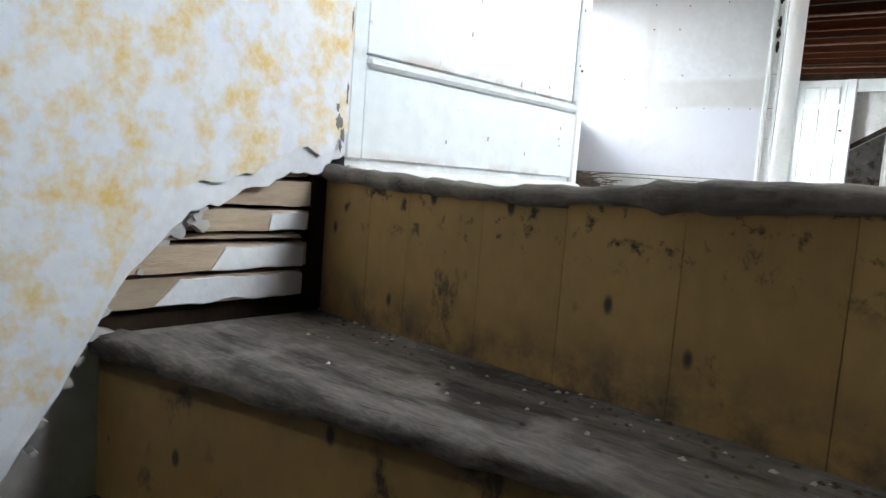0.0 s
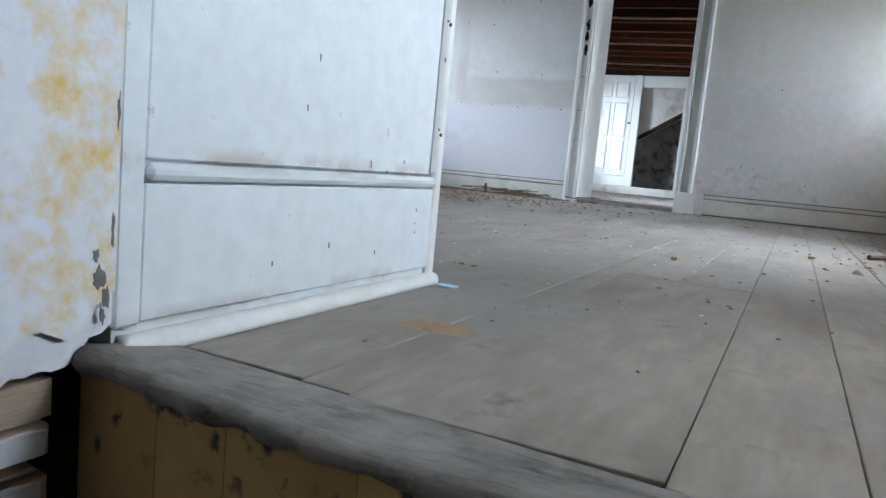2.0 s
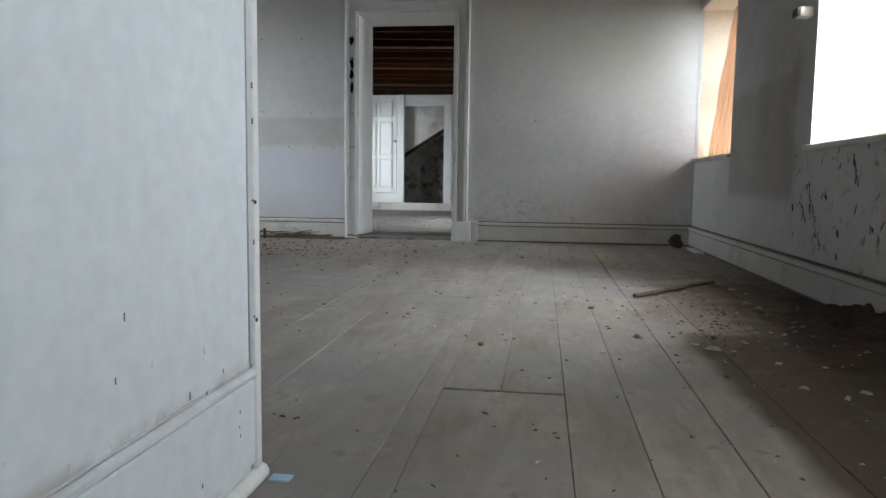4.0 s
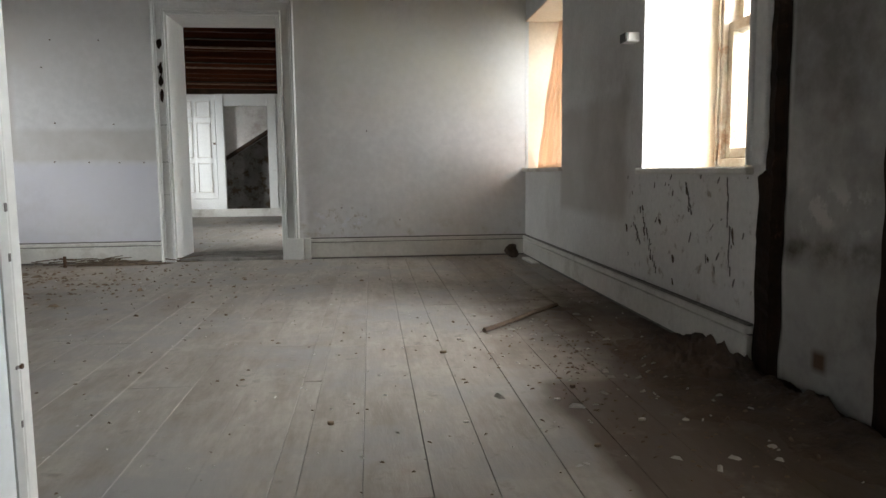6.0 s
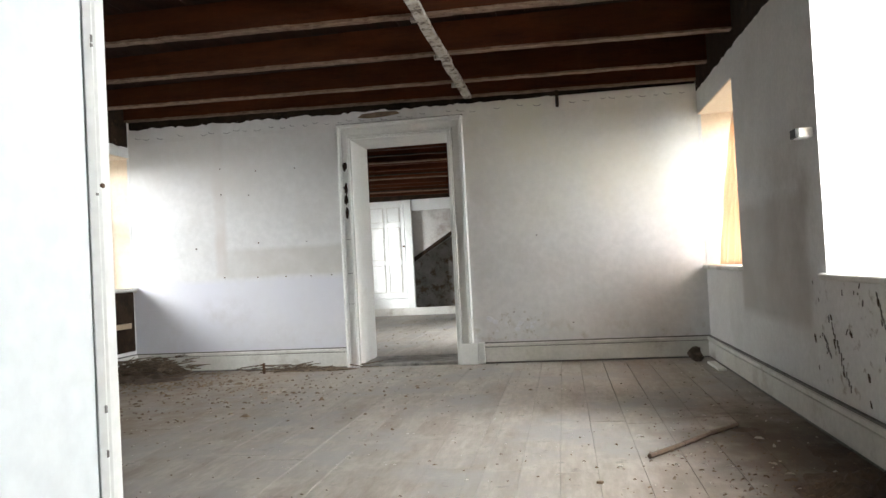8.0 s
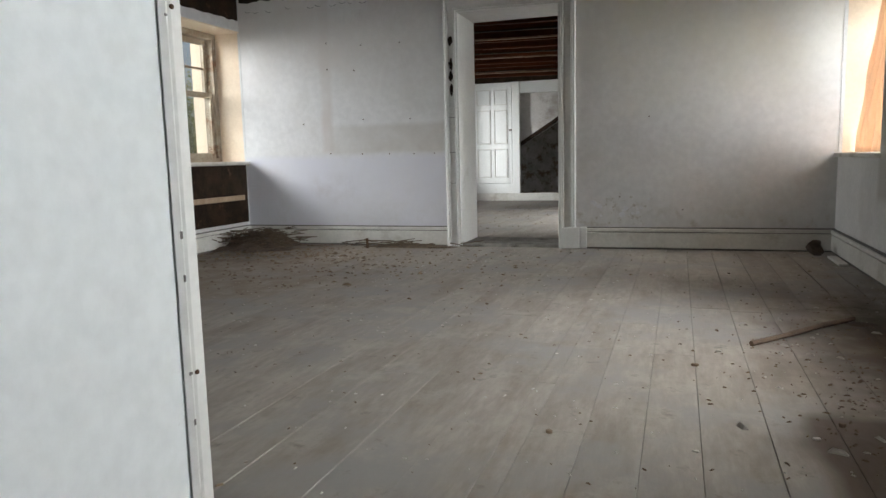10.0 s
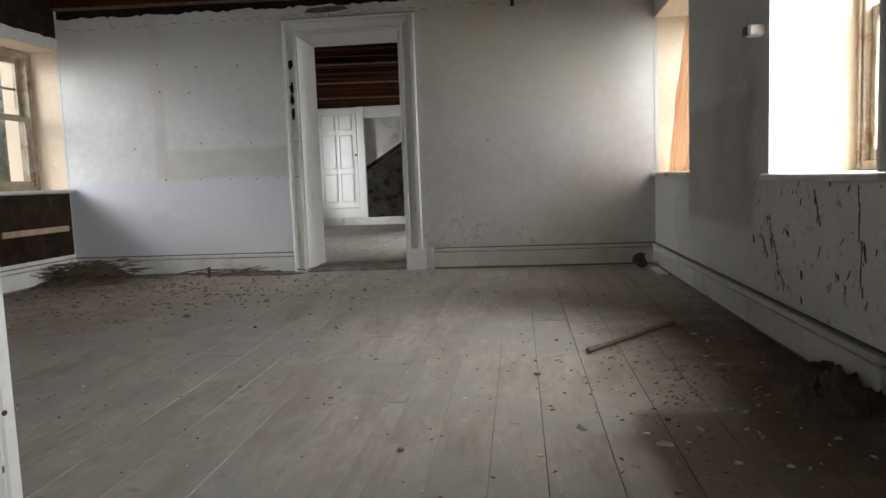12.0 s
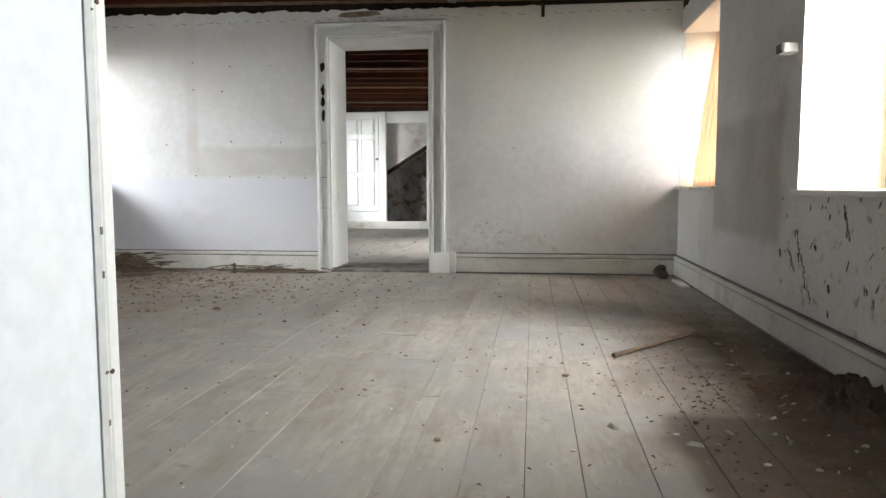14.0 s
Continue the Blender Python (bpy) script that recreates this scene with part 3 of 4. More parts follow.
# Dark strips paint the shading line around the casing's outer edge.
boxes("shadow_gap", BASE_GREY, [(-2.052, -2.0455, y0 - 0.006, y0 + 0.002, 0.17, 2.0)], door, "dark strip drawn as the shade line beside the casing")
boxes("shadow_gap", DARK, [(-2.05, -0.99, y0 - 0.012, y0 + 0.001, 2.001, 2.009)], door, "dark strip drawn as the shade line above the casing")
for z, wide in ((1.05, 0.009), (0.77, 0.012), (0.52, 0.007)):
    boxes("casing_crack", BASE_GREY, [(-2.008, -1.962, y0 - 0.0225, y0 - 0.0205, z, z + wide * 0.35)], door, "thin crack across the casing")
for z in (1.66, 1.47, 1.38, 1.27):
    bm = bmesh.new()
    h = random.uniform(0.035, 0.06)
    prism(bm, [(-1.986 + 0.02 * math.cos(a) * random.uniform(0.5, 1.2), z + h * math.sin(a) * random.uniform(0.6, 1.1)) for a in [k * 0.571 for k in range(11)]], y0 - 0.0235, y0 - 0.019, "y")
    part("hinge_scar", bm, DARK, door, "dark broken hinge mortise")

# ---- windows ----


def window(name, side, hole, label="deep sash window with peach plaster reveal"):
    """A sash window deep in a splayed plaster reveal. side is +1 for the east wall and -1 for the west."""
    a0, a1, z0, z1 = hole
    ob = empty(name)
    face = RX if side > 0 else LX
    inset, sp = (0.34, 0.015) if side > 0 else (0.24, 0.015)

    def X(d):
        return face + side * d
    # reveal linings
    for nm, pts in (("reveal", [(X(0.002), a1 + 0.001), (X(TH - 0.01), a1 + 0.001), (X(TH - 0.01), a1 - sp), (X(inset), a1 - sp)]),
                    ("reveal", [(X(0.002), a0 - 0.001), (X(TH - 0.01), a0 - 0.001), (X(TH - 0.01), a0 + sp), (X(inset), a0 + sp)])):
        bm = bmesh.new()
        prism(bm, pts, z0 + 0.02, z1 - 0.002)
        part(nm, bm, REVEAL, ob, "peach-tinted splayed plaster reveal")
    lo, hi = sorted((X(0.001), X(TH - 0.02)))
    boxes("soffit", REVEAL, [(lo, hi, a0 + 0.001, a1 - 0.001, z1 - 0.012, z1 - 0.003)], ob)
    lo, hi = sorted((X(-0.03), X(TH - 0.02)))
    boxes("sill", BASE_PAINT, [(lo, hi, a0 - 0.02, min(a1 + 0.02, DY - 0.002), z0 - 0.005, z0 + 0.022)], ob, "worn white sill with rubbed edge", bevel=0.006)
    b0, b1, c0, c1 = a0 + sp, a1 - sp, z0 + 0.022, z1 - 0.012
    lo, hi = sorted((X(inset), X(inset + 0.12)))
    fr = boxes("window_frame", SASH, [(lo, hi, b0, b0 + 0.05, c0, c1), (lo, hi, b1 - 0.05, b1, c0, c1), (lo, hi, b0 + 0.05, b1 - 0.05, c1 - 0.05, c1), (lo, hi, b0 + 0.05, b1 - 0.05, c0, c0 + 0.04)], ob, "weathered cream window frame", bevel=0.004)
    lo, hi = sorted((X(inset - 0.012), X(inset - 0.001)))
    for e in (b0 + 0.022, b1 - 0.034):
        boxes("stop_bead", SASH, [(lo, hi, e, e + 0.012, c0 + 0.01, c1 - 0.02)], ob, "dark weathered stop bead", bevel=0.002)
    mid = (c0 + c1) / 2 + 0.03
    for nm, d, s0, s1 in (("upper_sash", inset + 0.07, mid - 0.02, c1 - 0.05), ("lower_sash", inset + 0.025, c0 + 0.04, mid + 0.02)):
        lo, hi = sorted((X(d), X(d + 0.035)))
        e0, e1 = b0 + 0.05, b1 - 0.05
        bars = [(lo, hi, e0, e0 + 0.04, s0, s1), (lo, hi, e1 - 0.04, e1, s0, s1), (lo, hi, e0 + 0.04, e1 - 0.04, s0, s0 + 0.045), (lo, hi, e0 + 0.04, e1 - 0.04, s1 - 0.045, s1)]
        sh = boxes(nm, SASH, bars, ob, "weathered brown and cream sash", bevel=0.003)
        cols = [e0 + 0.04 + (e1 - e0 - 0.08) * k / 3 for k in range(4)]
        rows = [s0 + 0.045 + (s1 - s0 - 0.09) * k / 2 for k in range(3)]
        g0, g1 = sorted((X(d + 0.008), X(d + 0.028)))
        if nm == "upper_sash":
            for c in cols[1:3]:
                boxes("glazing_bar", SASH, [(g0, g1, c - 0.009, c + 0.009, s0 + 0.045, s1 - 0.045)], sh)
            boxes("glazing_bar", SASH, [(g0 + 0.001, g1 - 0.001, e0 + 0.04, e1 - 0.04, rows[1] - 0.009, rows[1] + 0.009)], sh)
        p0, p1 = sorted((X(d + 0.016), X(d + 0.019)))
        gl = boxes("pane", GLASS, [(p0, p1, e0 + 0.04, e1 - 0.04, s0 + 0.045, s1 - 0.045)], sh, "dusty clear glass")
        gl.visible_shadow = False
    return structure(ob, label, "window")


window("window_1", 1, W1)
window("window_2", 1, W2)
window("window_3", -1, W3)
window("unseen_window_4", 1, WB1)
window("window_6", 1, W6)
window("unseen_window_5", -1, WB2)

# ---- drape in the corner window ----
bm = bmesh.new()
cols, rows = 40, 24
vs = {}
for i in range(cols + 1):
    for j in range(rows + 1):
        u, v = i / cols, j / rows
        z = 0.7 + (1.0 + 0.06 * u) * v
        far = 6.27 - 0.68 * v ** 1.15
        y = far - u * (0.5 - 0.34 * v)
        x = RX + 0.09 + 0.08 * u + 0.028 * math.sin(u * 34 + v * 3.0) * (1.15 - 0.6 * v) + 0.02 * noise.noise((u * 3, v * 4, 0))
        vs[i, j] = bm.verts.new((x, y, z))
for i in range(cols):
    for j in range(rows):
        bm.faces.new((vs[i, j], vs[i + 1, j], vs[i + 1, j + 1], vs[i, j + 1]))
cur = part("curtain", bm, CURTAIN, smooth=True)
sol = cur.modifiers.new("thick", "SOLIDIFY")
sol.thickness = 0.003
tagged(cur, "gathered peach-orange cloth drape hanging in a window reveal", "curtain")

# ---- east wall details ----
bm = bmesh.new()
ys, n = (2.66, 2.765), 110
prev = None
for i in range(n + 1):
    z = 2.3 * i / n
    ring = [bm.verts.new(p) for p in ((RX - 0.004, ys[0] + 0.012 * noise.noise((z * 7, 1, 0)), z), (RX - 0.016 + random.uniform(-0.006, 0.004), 2.71, z), (RX - 0.004, ys[1] + 0.016 * noise.noise((z * 8, 4, 0)) + 0.006 * noise.noise((z * 40, 4, 0)) + (0.05 if z < 0.66 else 0), z))]
    if prev:
        for a in range(2):
            bm.faces.new((prev[a], ring[a], ring[a + 1], prev[a + 1]))
    prev = ring
structure(part("exposed_slot", bm, DARK), "dark sooty strip where a partition was torn out", "wall strip")
bm = bmesh.new()
prev = None
for i in range(81):
    z = 2.3 * i / 80
    ring = [bm.verts.new(p) for p in ((RX - 0.003, 2.08, z), (RX - 0.014 + random.uniform(-0.004, 0.004), 2.16, z), (RX - 0.003, 2.245 + 0.014 * noise.noise((z * 8, 9, 0)), z))]
    if prev:
        for a in range(2):
            bm.faces.new((prev[a], ring[a], ring[a + 1], prev[a + 1]))
    prev = ring
structure(part("exposed_slot", bm, DARK), "dark rotted timber strip let into the wall", "wall strip")
structure(boxes("window_trim", PAINT, [(RX - 0.014, RX + 0.002, 2.775, 2.845, 0.685, 2.1), (RX - 0.022, RX + 0.002, 2.85, 2.872, 0.685, 1.9)], bevel=0.004), "cracked white trim board beside the window", "trim")
peg = empty("wall_bracket")
boxes("block", WHITE_PLASTIC, [(RX - 0.06, RX, 3.87, 3.945, 1.262, 1.305)], peg, bevel=0.005)
boxes("front", BLACK, [(RX - 0.072, RX - 0.0605, 3.872, 3.943, 1.264, 1.303)], peg, "black face of the block", bevel=0.002)
tagged(peg, "small white block with black face on the wall", "bracket")

# ---- west wall under the window: stripped to dark timber, one board left ----
structure(boxes("stripped_recess", DARK, [(LX - 0.002, LX + 0.012, 4.9, 6.285, 0.2, 0.71)]), "dark stripped timber below the window sill", "wall strip")
structure(boxes("recess_ledge", BASE_PAINT, [(LX, LX + 0.05, 4.9, 6.31, 0.718, 0.742)], bevel=0.004), "narrow worn ledge of the sill", "ledge")
tagged(boxes("loose_board", RAW, [(LX + 0.012, LX + 0.03, 5.45, 6.22, 0.4, 0.445)], bevel=0.004), "bare wooden board fixed across the dark recess", "board")
bm = bmesh.new()
tube(bm, (-4.1, 5.62, 0.737), (-4.1, 5.62, 0.8), 0.045, 0.055, 14)
tagged(part("orange_pot", bm, ORANGE, smooth=False), "small orange plastic pot standing on the window sill", "pot")

# ---- back room ----
back = empty("far_partition")
bw = BY
boxes("partition_board", PAINT, [(LX, -3.51, bw, bw + 0.05, 0.0, 1.93)], back, bevel=0.004)
boxes("partition_board", PAINT, [(-2.835, -2.71, bw - 0.02, bw + 0.05, 0.0, 1.93)], back, bevel=0.004)
boxes("partition_board", PAINT, [(-2.035, -1.9, bw - 0.02, bw + 0.05, 0.0, 1.93)], back, bevel=0.004)
boxes("partition_board", PAINT, [(-1.898, RX, bw, bw + 0.05, 0.0, 1.93)], back, bevel=0.004)
boxes("head_board", PAINT, [(-2.708, -2.037, bw, bw + 0.05, 1.745, 1.93)], back, bevel=0.004)
boxes("bottom_rail", BASE_PAINT, [(LX, RX, bw - 0.034, bw - 0.021, 0.0, 0.125)], back, "dusty white bottom rail", bevel=0.003)
boxes("bottom_rail", PAINT, [(-3.51, -2.837, bw, bw + 0.05, 0.0, 0.285)], back, bevel=0.003)
boxes("top_beam", DARK, [(LX, RX, bw + 0.01, bw + 0.12, 1.934, 2.35)], back, "dark timber above the partition")
structure(back, "white boarded partition with panelled door and stair cupboard", "partition")

leaf = empty("panelled_door")
bm = bmesh.new()
box(bm, -3.5, -2.84, bw - 0.012, bw + 0.025, 0.29, 1.925)
part("leaf", rounded(bm, 0.003), PAINT, leaf)
for x0, x1 in ((-3.41, -3.21), (-3.12, -2.93)):
    for z0, z1 in ((0.4, 0.84), (0.95, 1.47), (1.58, 1.8)):
        boxes("panel", PAINT, [(x0, x1, bw - 0.02, bw - 0.0125, z0, z1)], leaf, bevel=0.0035)
        boxes("moulding", BASE_PAINT, [(x0 - 0.016, x0 - 0.003, bw - 0.028, bw - 0.0125, z0 - 0.016, z1 + 0.016), (x1 + 0.003, x1 + 0.016, bw - 0.028, bw - 0.0125, z0 - 0.016, z1 + 0.016), (x0 - 0.003, x1 + 0.003, bw - 0.028, bw - 0.0125, z1 + 0.003, z1 + 0.016), (x0 - 0.003, x1 + 0.003, bw - 0.028, bw - 0.0125, z0 - 0.016, z0 - 0.003)], leaf)
boxes("latch", METAL, [(-2.88, -2.842, bw - 0.04, bw - 0.013, 1.14, 1.17)], leaf, "dark iron latch", bevel=0.003)
tagged(leaf, "closed white six-panel door in the far partition", "door")

# cupboard under the far stairs
bm = bmesh.new()
prism(bm, [(-2.84, 0.82), (-1.89, 1.42), (-1.89, 1.49), (-2.84, 0.89)], bw + 0.12, bw + 0.18, "y")
structure(part("stair_string", bm, DARK), "dark sloping stair string seen in the cupboard", "stair string")
# Shade under the string is put into this wall's darker colour.
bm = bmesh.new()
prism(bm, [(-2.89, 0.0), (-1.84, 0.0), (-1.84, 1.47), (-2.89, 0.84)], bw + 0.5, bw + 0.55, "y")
structure(part("cupboard_wall", bm, PLASTER_SHADED), "mottled grey plaster darkened for shade below the stair string", "wall")
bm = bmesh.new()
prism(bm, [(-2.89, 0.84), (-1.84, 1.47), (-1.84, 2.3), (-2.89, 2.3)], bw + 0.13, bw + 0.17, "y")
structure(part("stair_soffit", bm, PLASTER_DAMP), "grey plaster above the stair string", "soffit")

# ---- stairs ----
NEWEL = Vector((0.36, 0.7))
stair = empty("winder_stair")
structure(stair, "worn winding wooden stair with ochre painted risers", "stairs")
angles = [176.8, 192.8, 206.5, 219.5, 233, 248, 262, 280, 300]
WALLX = -0.842


def on_edge(deg):
    """Where a winder's edge from the newel meets the stair walls."""
    d = Vector((math.cos(radians(deg)), math.sin(radians(deg))))
    k = [(WALLX - NEWEL.x) / d.x if d.x < -1e-6 else 1e9, (SY - NEWEL.y) / d.y if d.y < -1e-6 else 1e9]
    if d.x > 1e-6:
        k.append((RX - NEWEL.x) / d.x)
    return NEWEL + d * min(k), d


def lip(u):
    """Height by which the worn edge of the stair head stands over the floor; u runs from the wall to the newel."""
    rows = ((0, 0.022), (0.12, 0.016), (0.3, 0.012), (0.45, 0.024), (0.6, 0.036), (1, 0.04))
    for (a, za), (b, zb) in zip(rows, rows[1:]):
        if u <= b:
            return za + (zb - za) * (u - a) / (b - a)
    return 0.04


def nosing(bm, a, b, z, out, r=0.013, reach=0.018, wear=0.006, raised=False, back=0.04):
    """Rounded, worn front edge of a tread from a to b."""
    n, prev = 70, None
    for i in range(n + 1):
        p = a.lerp(b, i / n)
        zt = z + (lip(i / n) if raised else 0.0)
        w = wear * (noise.noise((p.x * 7, p.y * 7, z * 9)) + 0.7 * noise.noise((p.x * 31, p.y * 7, z * 9 + 4)) + 0.5 * noise.noise((p.x * 70, 2, z)))
        ring = []
        for k in range(9):
            t = radians(90 + 180 * k / 8)
            q = p + out * (reach + w - r * math.cos(t) - r)
            ring.append(bm.verts.new((q.x, q.y, zt - r + (r + w * 0.35) * math.sin(t))))
        ring.append(bm.verts.new((p.x - out.x * back, p.y - out.y * back, z - 2 * r)))
        ring.append(bm.verts.new((p.x - out.x * back, p.y - out.y * back, z + 0.003)))
        if prev:
            for k in range(len(ring)):
                bm.faces.new((prev[k], prev[(k + 1) % len(ring)], ring[(k + 1) % len(ring)], ring[k]))
        else:
            bm.faces.new(ring)
        prev = ring
    bm.faces.new(prev)


STEP = [0.0] + [-0.21 - 0.206 * k for k in range(9)]
for k in range(len(angles) - 1):
    e0, d0 = on_edge(angles[k])
    e1, d1 = on_edge(angles[k + 1])
    out = Vector((-d0.y, d0.x))
    top, low = STEP[k], STEP[k + 1]
    # riser of vertical boards
    length = (e0 - NEWEL).length
    s, wi = 0.0, 0
    while s < length - 0.01:
        w = length - s if k else min(length - s, (0.11, 0.085, 0.135, 0.125, 0.14, 0.15, 0.12)[wi % 7])
        wi += 1
        a, b = e0 - d0 * (s + 0.0005), e0 - d0 * (s + w - 0.0005)
        bm = bmesh.new()
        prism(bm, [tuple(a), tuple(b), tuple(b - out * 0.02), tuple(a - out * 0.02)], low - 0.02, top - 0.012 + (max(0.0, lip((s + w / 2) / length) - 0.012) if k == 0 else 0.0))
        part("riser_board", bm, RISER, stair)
        s += w
    # tread
    pts = [NEWEL - d0 * 0.0, e0]
    if e0.x < WALLX + 1e-3 and e1.x > WALLX + 1e-3:
        pts.append(Vector((WALLX, SY)))
    pts.append(e1)
    if k < len(angles) - 1:
        bm = bmesh.new()
        prism(bm, [tuple(p) for p in pts], low - 0.045, low)
        part("tread", bm, TREAD, stair)
        bm = bmesh.new()
        nosing(bm, e0, NEWEL, top, out, wear=0.014 if k == 0 else 0.006, raised=k == 0, back=0.1 if k == 0 else 0.03)
        part("nosing", bm, TREAD, stair, "rounded worn grey nosing", smooth=True)
newel_low = boxes("newel_post", PAINT, [(0.345, 0.42, 0.66, 0.735, -2.0, 0.0)], stair, bevel=0.008)

structure(boxes("stairwell_floor", DARK, [(-0.87, RX, SY, 0.8, -2.1, -2.0)]), "dark floor at the bottom of the stairwell", "floor")

# ---- stair wall with wallpaper, torn open at the bottom ----


def tear(y):
    """Height of the lower edge of the wallpapered plaster."""
    pts = ((-1.7, -2.2), (0.2, -0.52), (0.36, -0.3), (0.45, -0.14), (0.53, -0.06), (0.62, -0.022), (0.7, 0.0), (0.75, 0.006), (0.77, 0.03), (0.8, 0.04))
    for (a, za), (b, zb) in zip(pts, pts[1:]):
        if a <= y <= b:
            return za + (zb - za) * (y - a) / (b - a)
    return 0.0


def paper_sheet(name, mat, x0, x1, ya, yb, drop, n=140):
    bm = bmesh.new()
    prev = None
    for i in range(n + 1):
        y = ya + (yb - ya) * (i / n) ** 0.7
        j = (0.012 * noise.noise((y * 18, 3, 0)) + 0.006 * noise.noise((y * 60, 1, 0)) + random.uniform(-0.003, 0.003)) if y > 0.1 else 0
        zl = tear(y) - drop + j + (0.03 * noise.noise((y * 9, 8, 0)) + 0.012 * noise.noise((y * 33, 8, 0)) if drop < 0 else 0.0)
        zs = [zl, zl + 0.03, zl + 0.3, 2.35]
        ring = [bm.verts.new((x0, y, z)) for z in zs] + [bm.verts.new((x1, y, z)) for z in zs[::-1]]
        if prev:
            m = len(ring)
            for k in range(m):
                bm.faces.new((prev[k], prev[(k + 1) % m], ring[(k + 1) % m], ring[k]))
        prev = ring
    return part(name, bm, mat)


structure(boxes("wall_stair", PLASTER_DAMP, [(-0.95, -0.875, SY, 0.79, -2.2, 2.35)]), "partition wall of the stair", "wall")
structure(paper_sheet("torn_plaster", LIME, -0.865, -0.829, SY, 0.79, 0.0), "broken white plaster edge behind the wallpaper", "plaster")
structure(paper_sheet("wallpaper", WALLPAPER, -0.8285, -0.822, SY, 0.7865, -0.034), "white wallpaper sponged with yellow blotches, torn below", "wallpaper")
lath = empty("exposed_lath")


def ragged_strip(bm, x0, x1, ya, yb, za, zb, seed, n=16, rough=0.003, lag=0.0):
    """Rough board along y with uneven upper and lower edges and broken ends."""
    prev = None
    for i in range(n + 1):
        y = ya + (yb - ya) * i / n
        lo = za + rough * noise.noise((y * 22, seed, 0))
        yt = y + lag * (1 - i / n)
        hi = zb + rough * noise.noise((y * 22, seed + 5, 0))
        sh = 0.006 * noise.noise((seed * 3.1, i * 7.0, 0)) if i in (0, n) else 0
        ring = [bm.verts.new(p) for p in ((x0, y, lo), (x1, y + sh, lo + 0.002), (x1, yt - sh, hi - 0.002), (x0, yt, hi))]
        if prev:
            for k in range(4):
                bm.faces.new((prev[k], prev[(k + 1) % 4], ring[(k + 1) % 4], ring[k]))
        else:
            bm.faces.new(ring)
        prev = ring
    bm.faces.new(prev)


# A dark sheet paints the shade in the hollow behind the laths.
boxes("backing", DARK, [(-0.8745, -0.8725, 0.28, 0.79, -0.23, 0.03)], lath, "dark sheet standing in for shade behind the laths")
z = -0.186
for i, (h, y0_, y1_) in enumerate(((0.046, 0.5, 0.735), (0.043, 0.575, 0.73), (0.012, 0, 0), (0.037, 0.67, 0.735), (0.044, 0, 0), (0.05, 0, 0))):
    bm = bmesh.new()
    front = -0.848 + random.uniform(-0.004, 0.003)
    ragged_strip(bm, -0.87, front, 0.3, 0.738 + random.uniform(-0.012, 0.008), z, z + h - 0.0035, i * 1.7)
    part("lath", bm, LATH, lath)
    if y0_:
        bm = bmesh.new()
        ragged_strip(bm, front - 0.001, front + 0.0025, y0_, y1_, z + 0.002, z + h - 0.008, 20 + i * 2.3, 14, 0.006, 0.035 - 0.012 * i)
        part("limewash", bm, LIME, lath, "patch of white limewash")
    z += h
structure(lath, "bare brown laths with white limewash in torn wall", "lath")
rnd_ = random.Random(77)
bm = bmesh.new()
for i in range(34):
    y = rnd_.uniform(0.27, 0.56)
    zc, r_ = tear(y) - 0.006 + rnd_.gauss(0, 0.01), rnd_.uniform(0.004, 0.011)
    xo = rnd_.uniform(-0.846, -0.83)
    prism(bm, [(y + 1.5 * r_ * rnd_.uniform(0.4, 1.3) * math.cos(k * 1.05 + zc * 90), zc + r_ * rnd_.uniform(0.4, 1.3) * math.sin(k * 1.05 + zc * 90)) for k in range(6)], xo - 0.02, xo, "x")
structure(part("plaster_fragments", bm, PLASTER_DAMP), "crumbling grey plaster lumps along the torn edge", "plaster")
for y, z, w_, h in ((0.768, 0.086, 0.007, 0.012), (0.776, 0.066, 0.004, 0.013), (0.764, 0.108, 0.004, 0.007), (0.781, 0.13, 0.002, 0.02), (0.783, 0.24, 0.0018, 0.02), (0.773, 0.048, 0.003, 0.009)):
    bm = bmesh.new()
    prism(bm, [(y + w_ * math.cos(0.42 * i) * random.uniform(0.3, 1.3), z + h * math.sin(0.42 * i) * random.uniform(0.4, 1.2)) for i in range(15)], -0.8225, -0.8214, "x")
    structure(part("paper_damage", bm, BASE_GREY), "grey torn spot in the wallpaper beside the corner", "wallpaper")
# No real post: a dark block paints the shade in the corner gap.
structure(boxes("stair_corner_post", DARK, [(-0.875, -0.852, 0.742, 0.8, -0.21, 0.0)]), "dark block standing in for shade in the gap at the top riser", "post")

# ---- white panelled partition at the stair head ----
part_wall = empty("panelled_partition")
pf = -0.83
boxes("backing", PANEL_PAINT, [(pf - 0.1, pf - 0.006, 0.795, 1.448, 0.0, 2.35)], part_wall)
boxes("corner_strip", PANEL_PAINT, [(pf - 0.006, pf + 0.004, 0.788, 0.822, 0.03, 2.35)], part_wall, bevel=0.004)
boxes("lower_panel", PANEL_PAINT, [(pf - 0.006, pf + 0.001, 0.8225, 1.4495, 0.033, 0.174)], part_wall, bevel=0.002)
boxes("upper_panel", PANEL_PAINT, [(pf - 0.006, pf + 0.001, 0.8225, 1.43, 0.1985, 2.35)], part_wall, bevel=0.002)
boxes("rail_bead", PANEL_PAINT, [(pf - 0.006, pf + 0.008, 0.8225, 1.4485, 0.1775, 0.195)], part_wall, bevel=0.006)
bm = bmesh.new()
prev = None
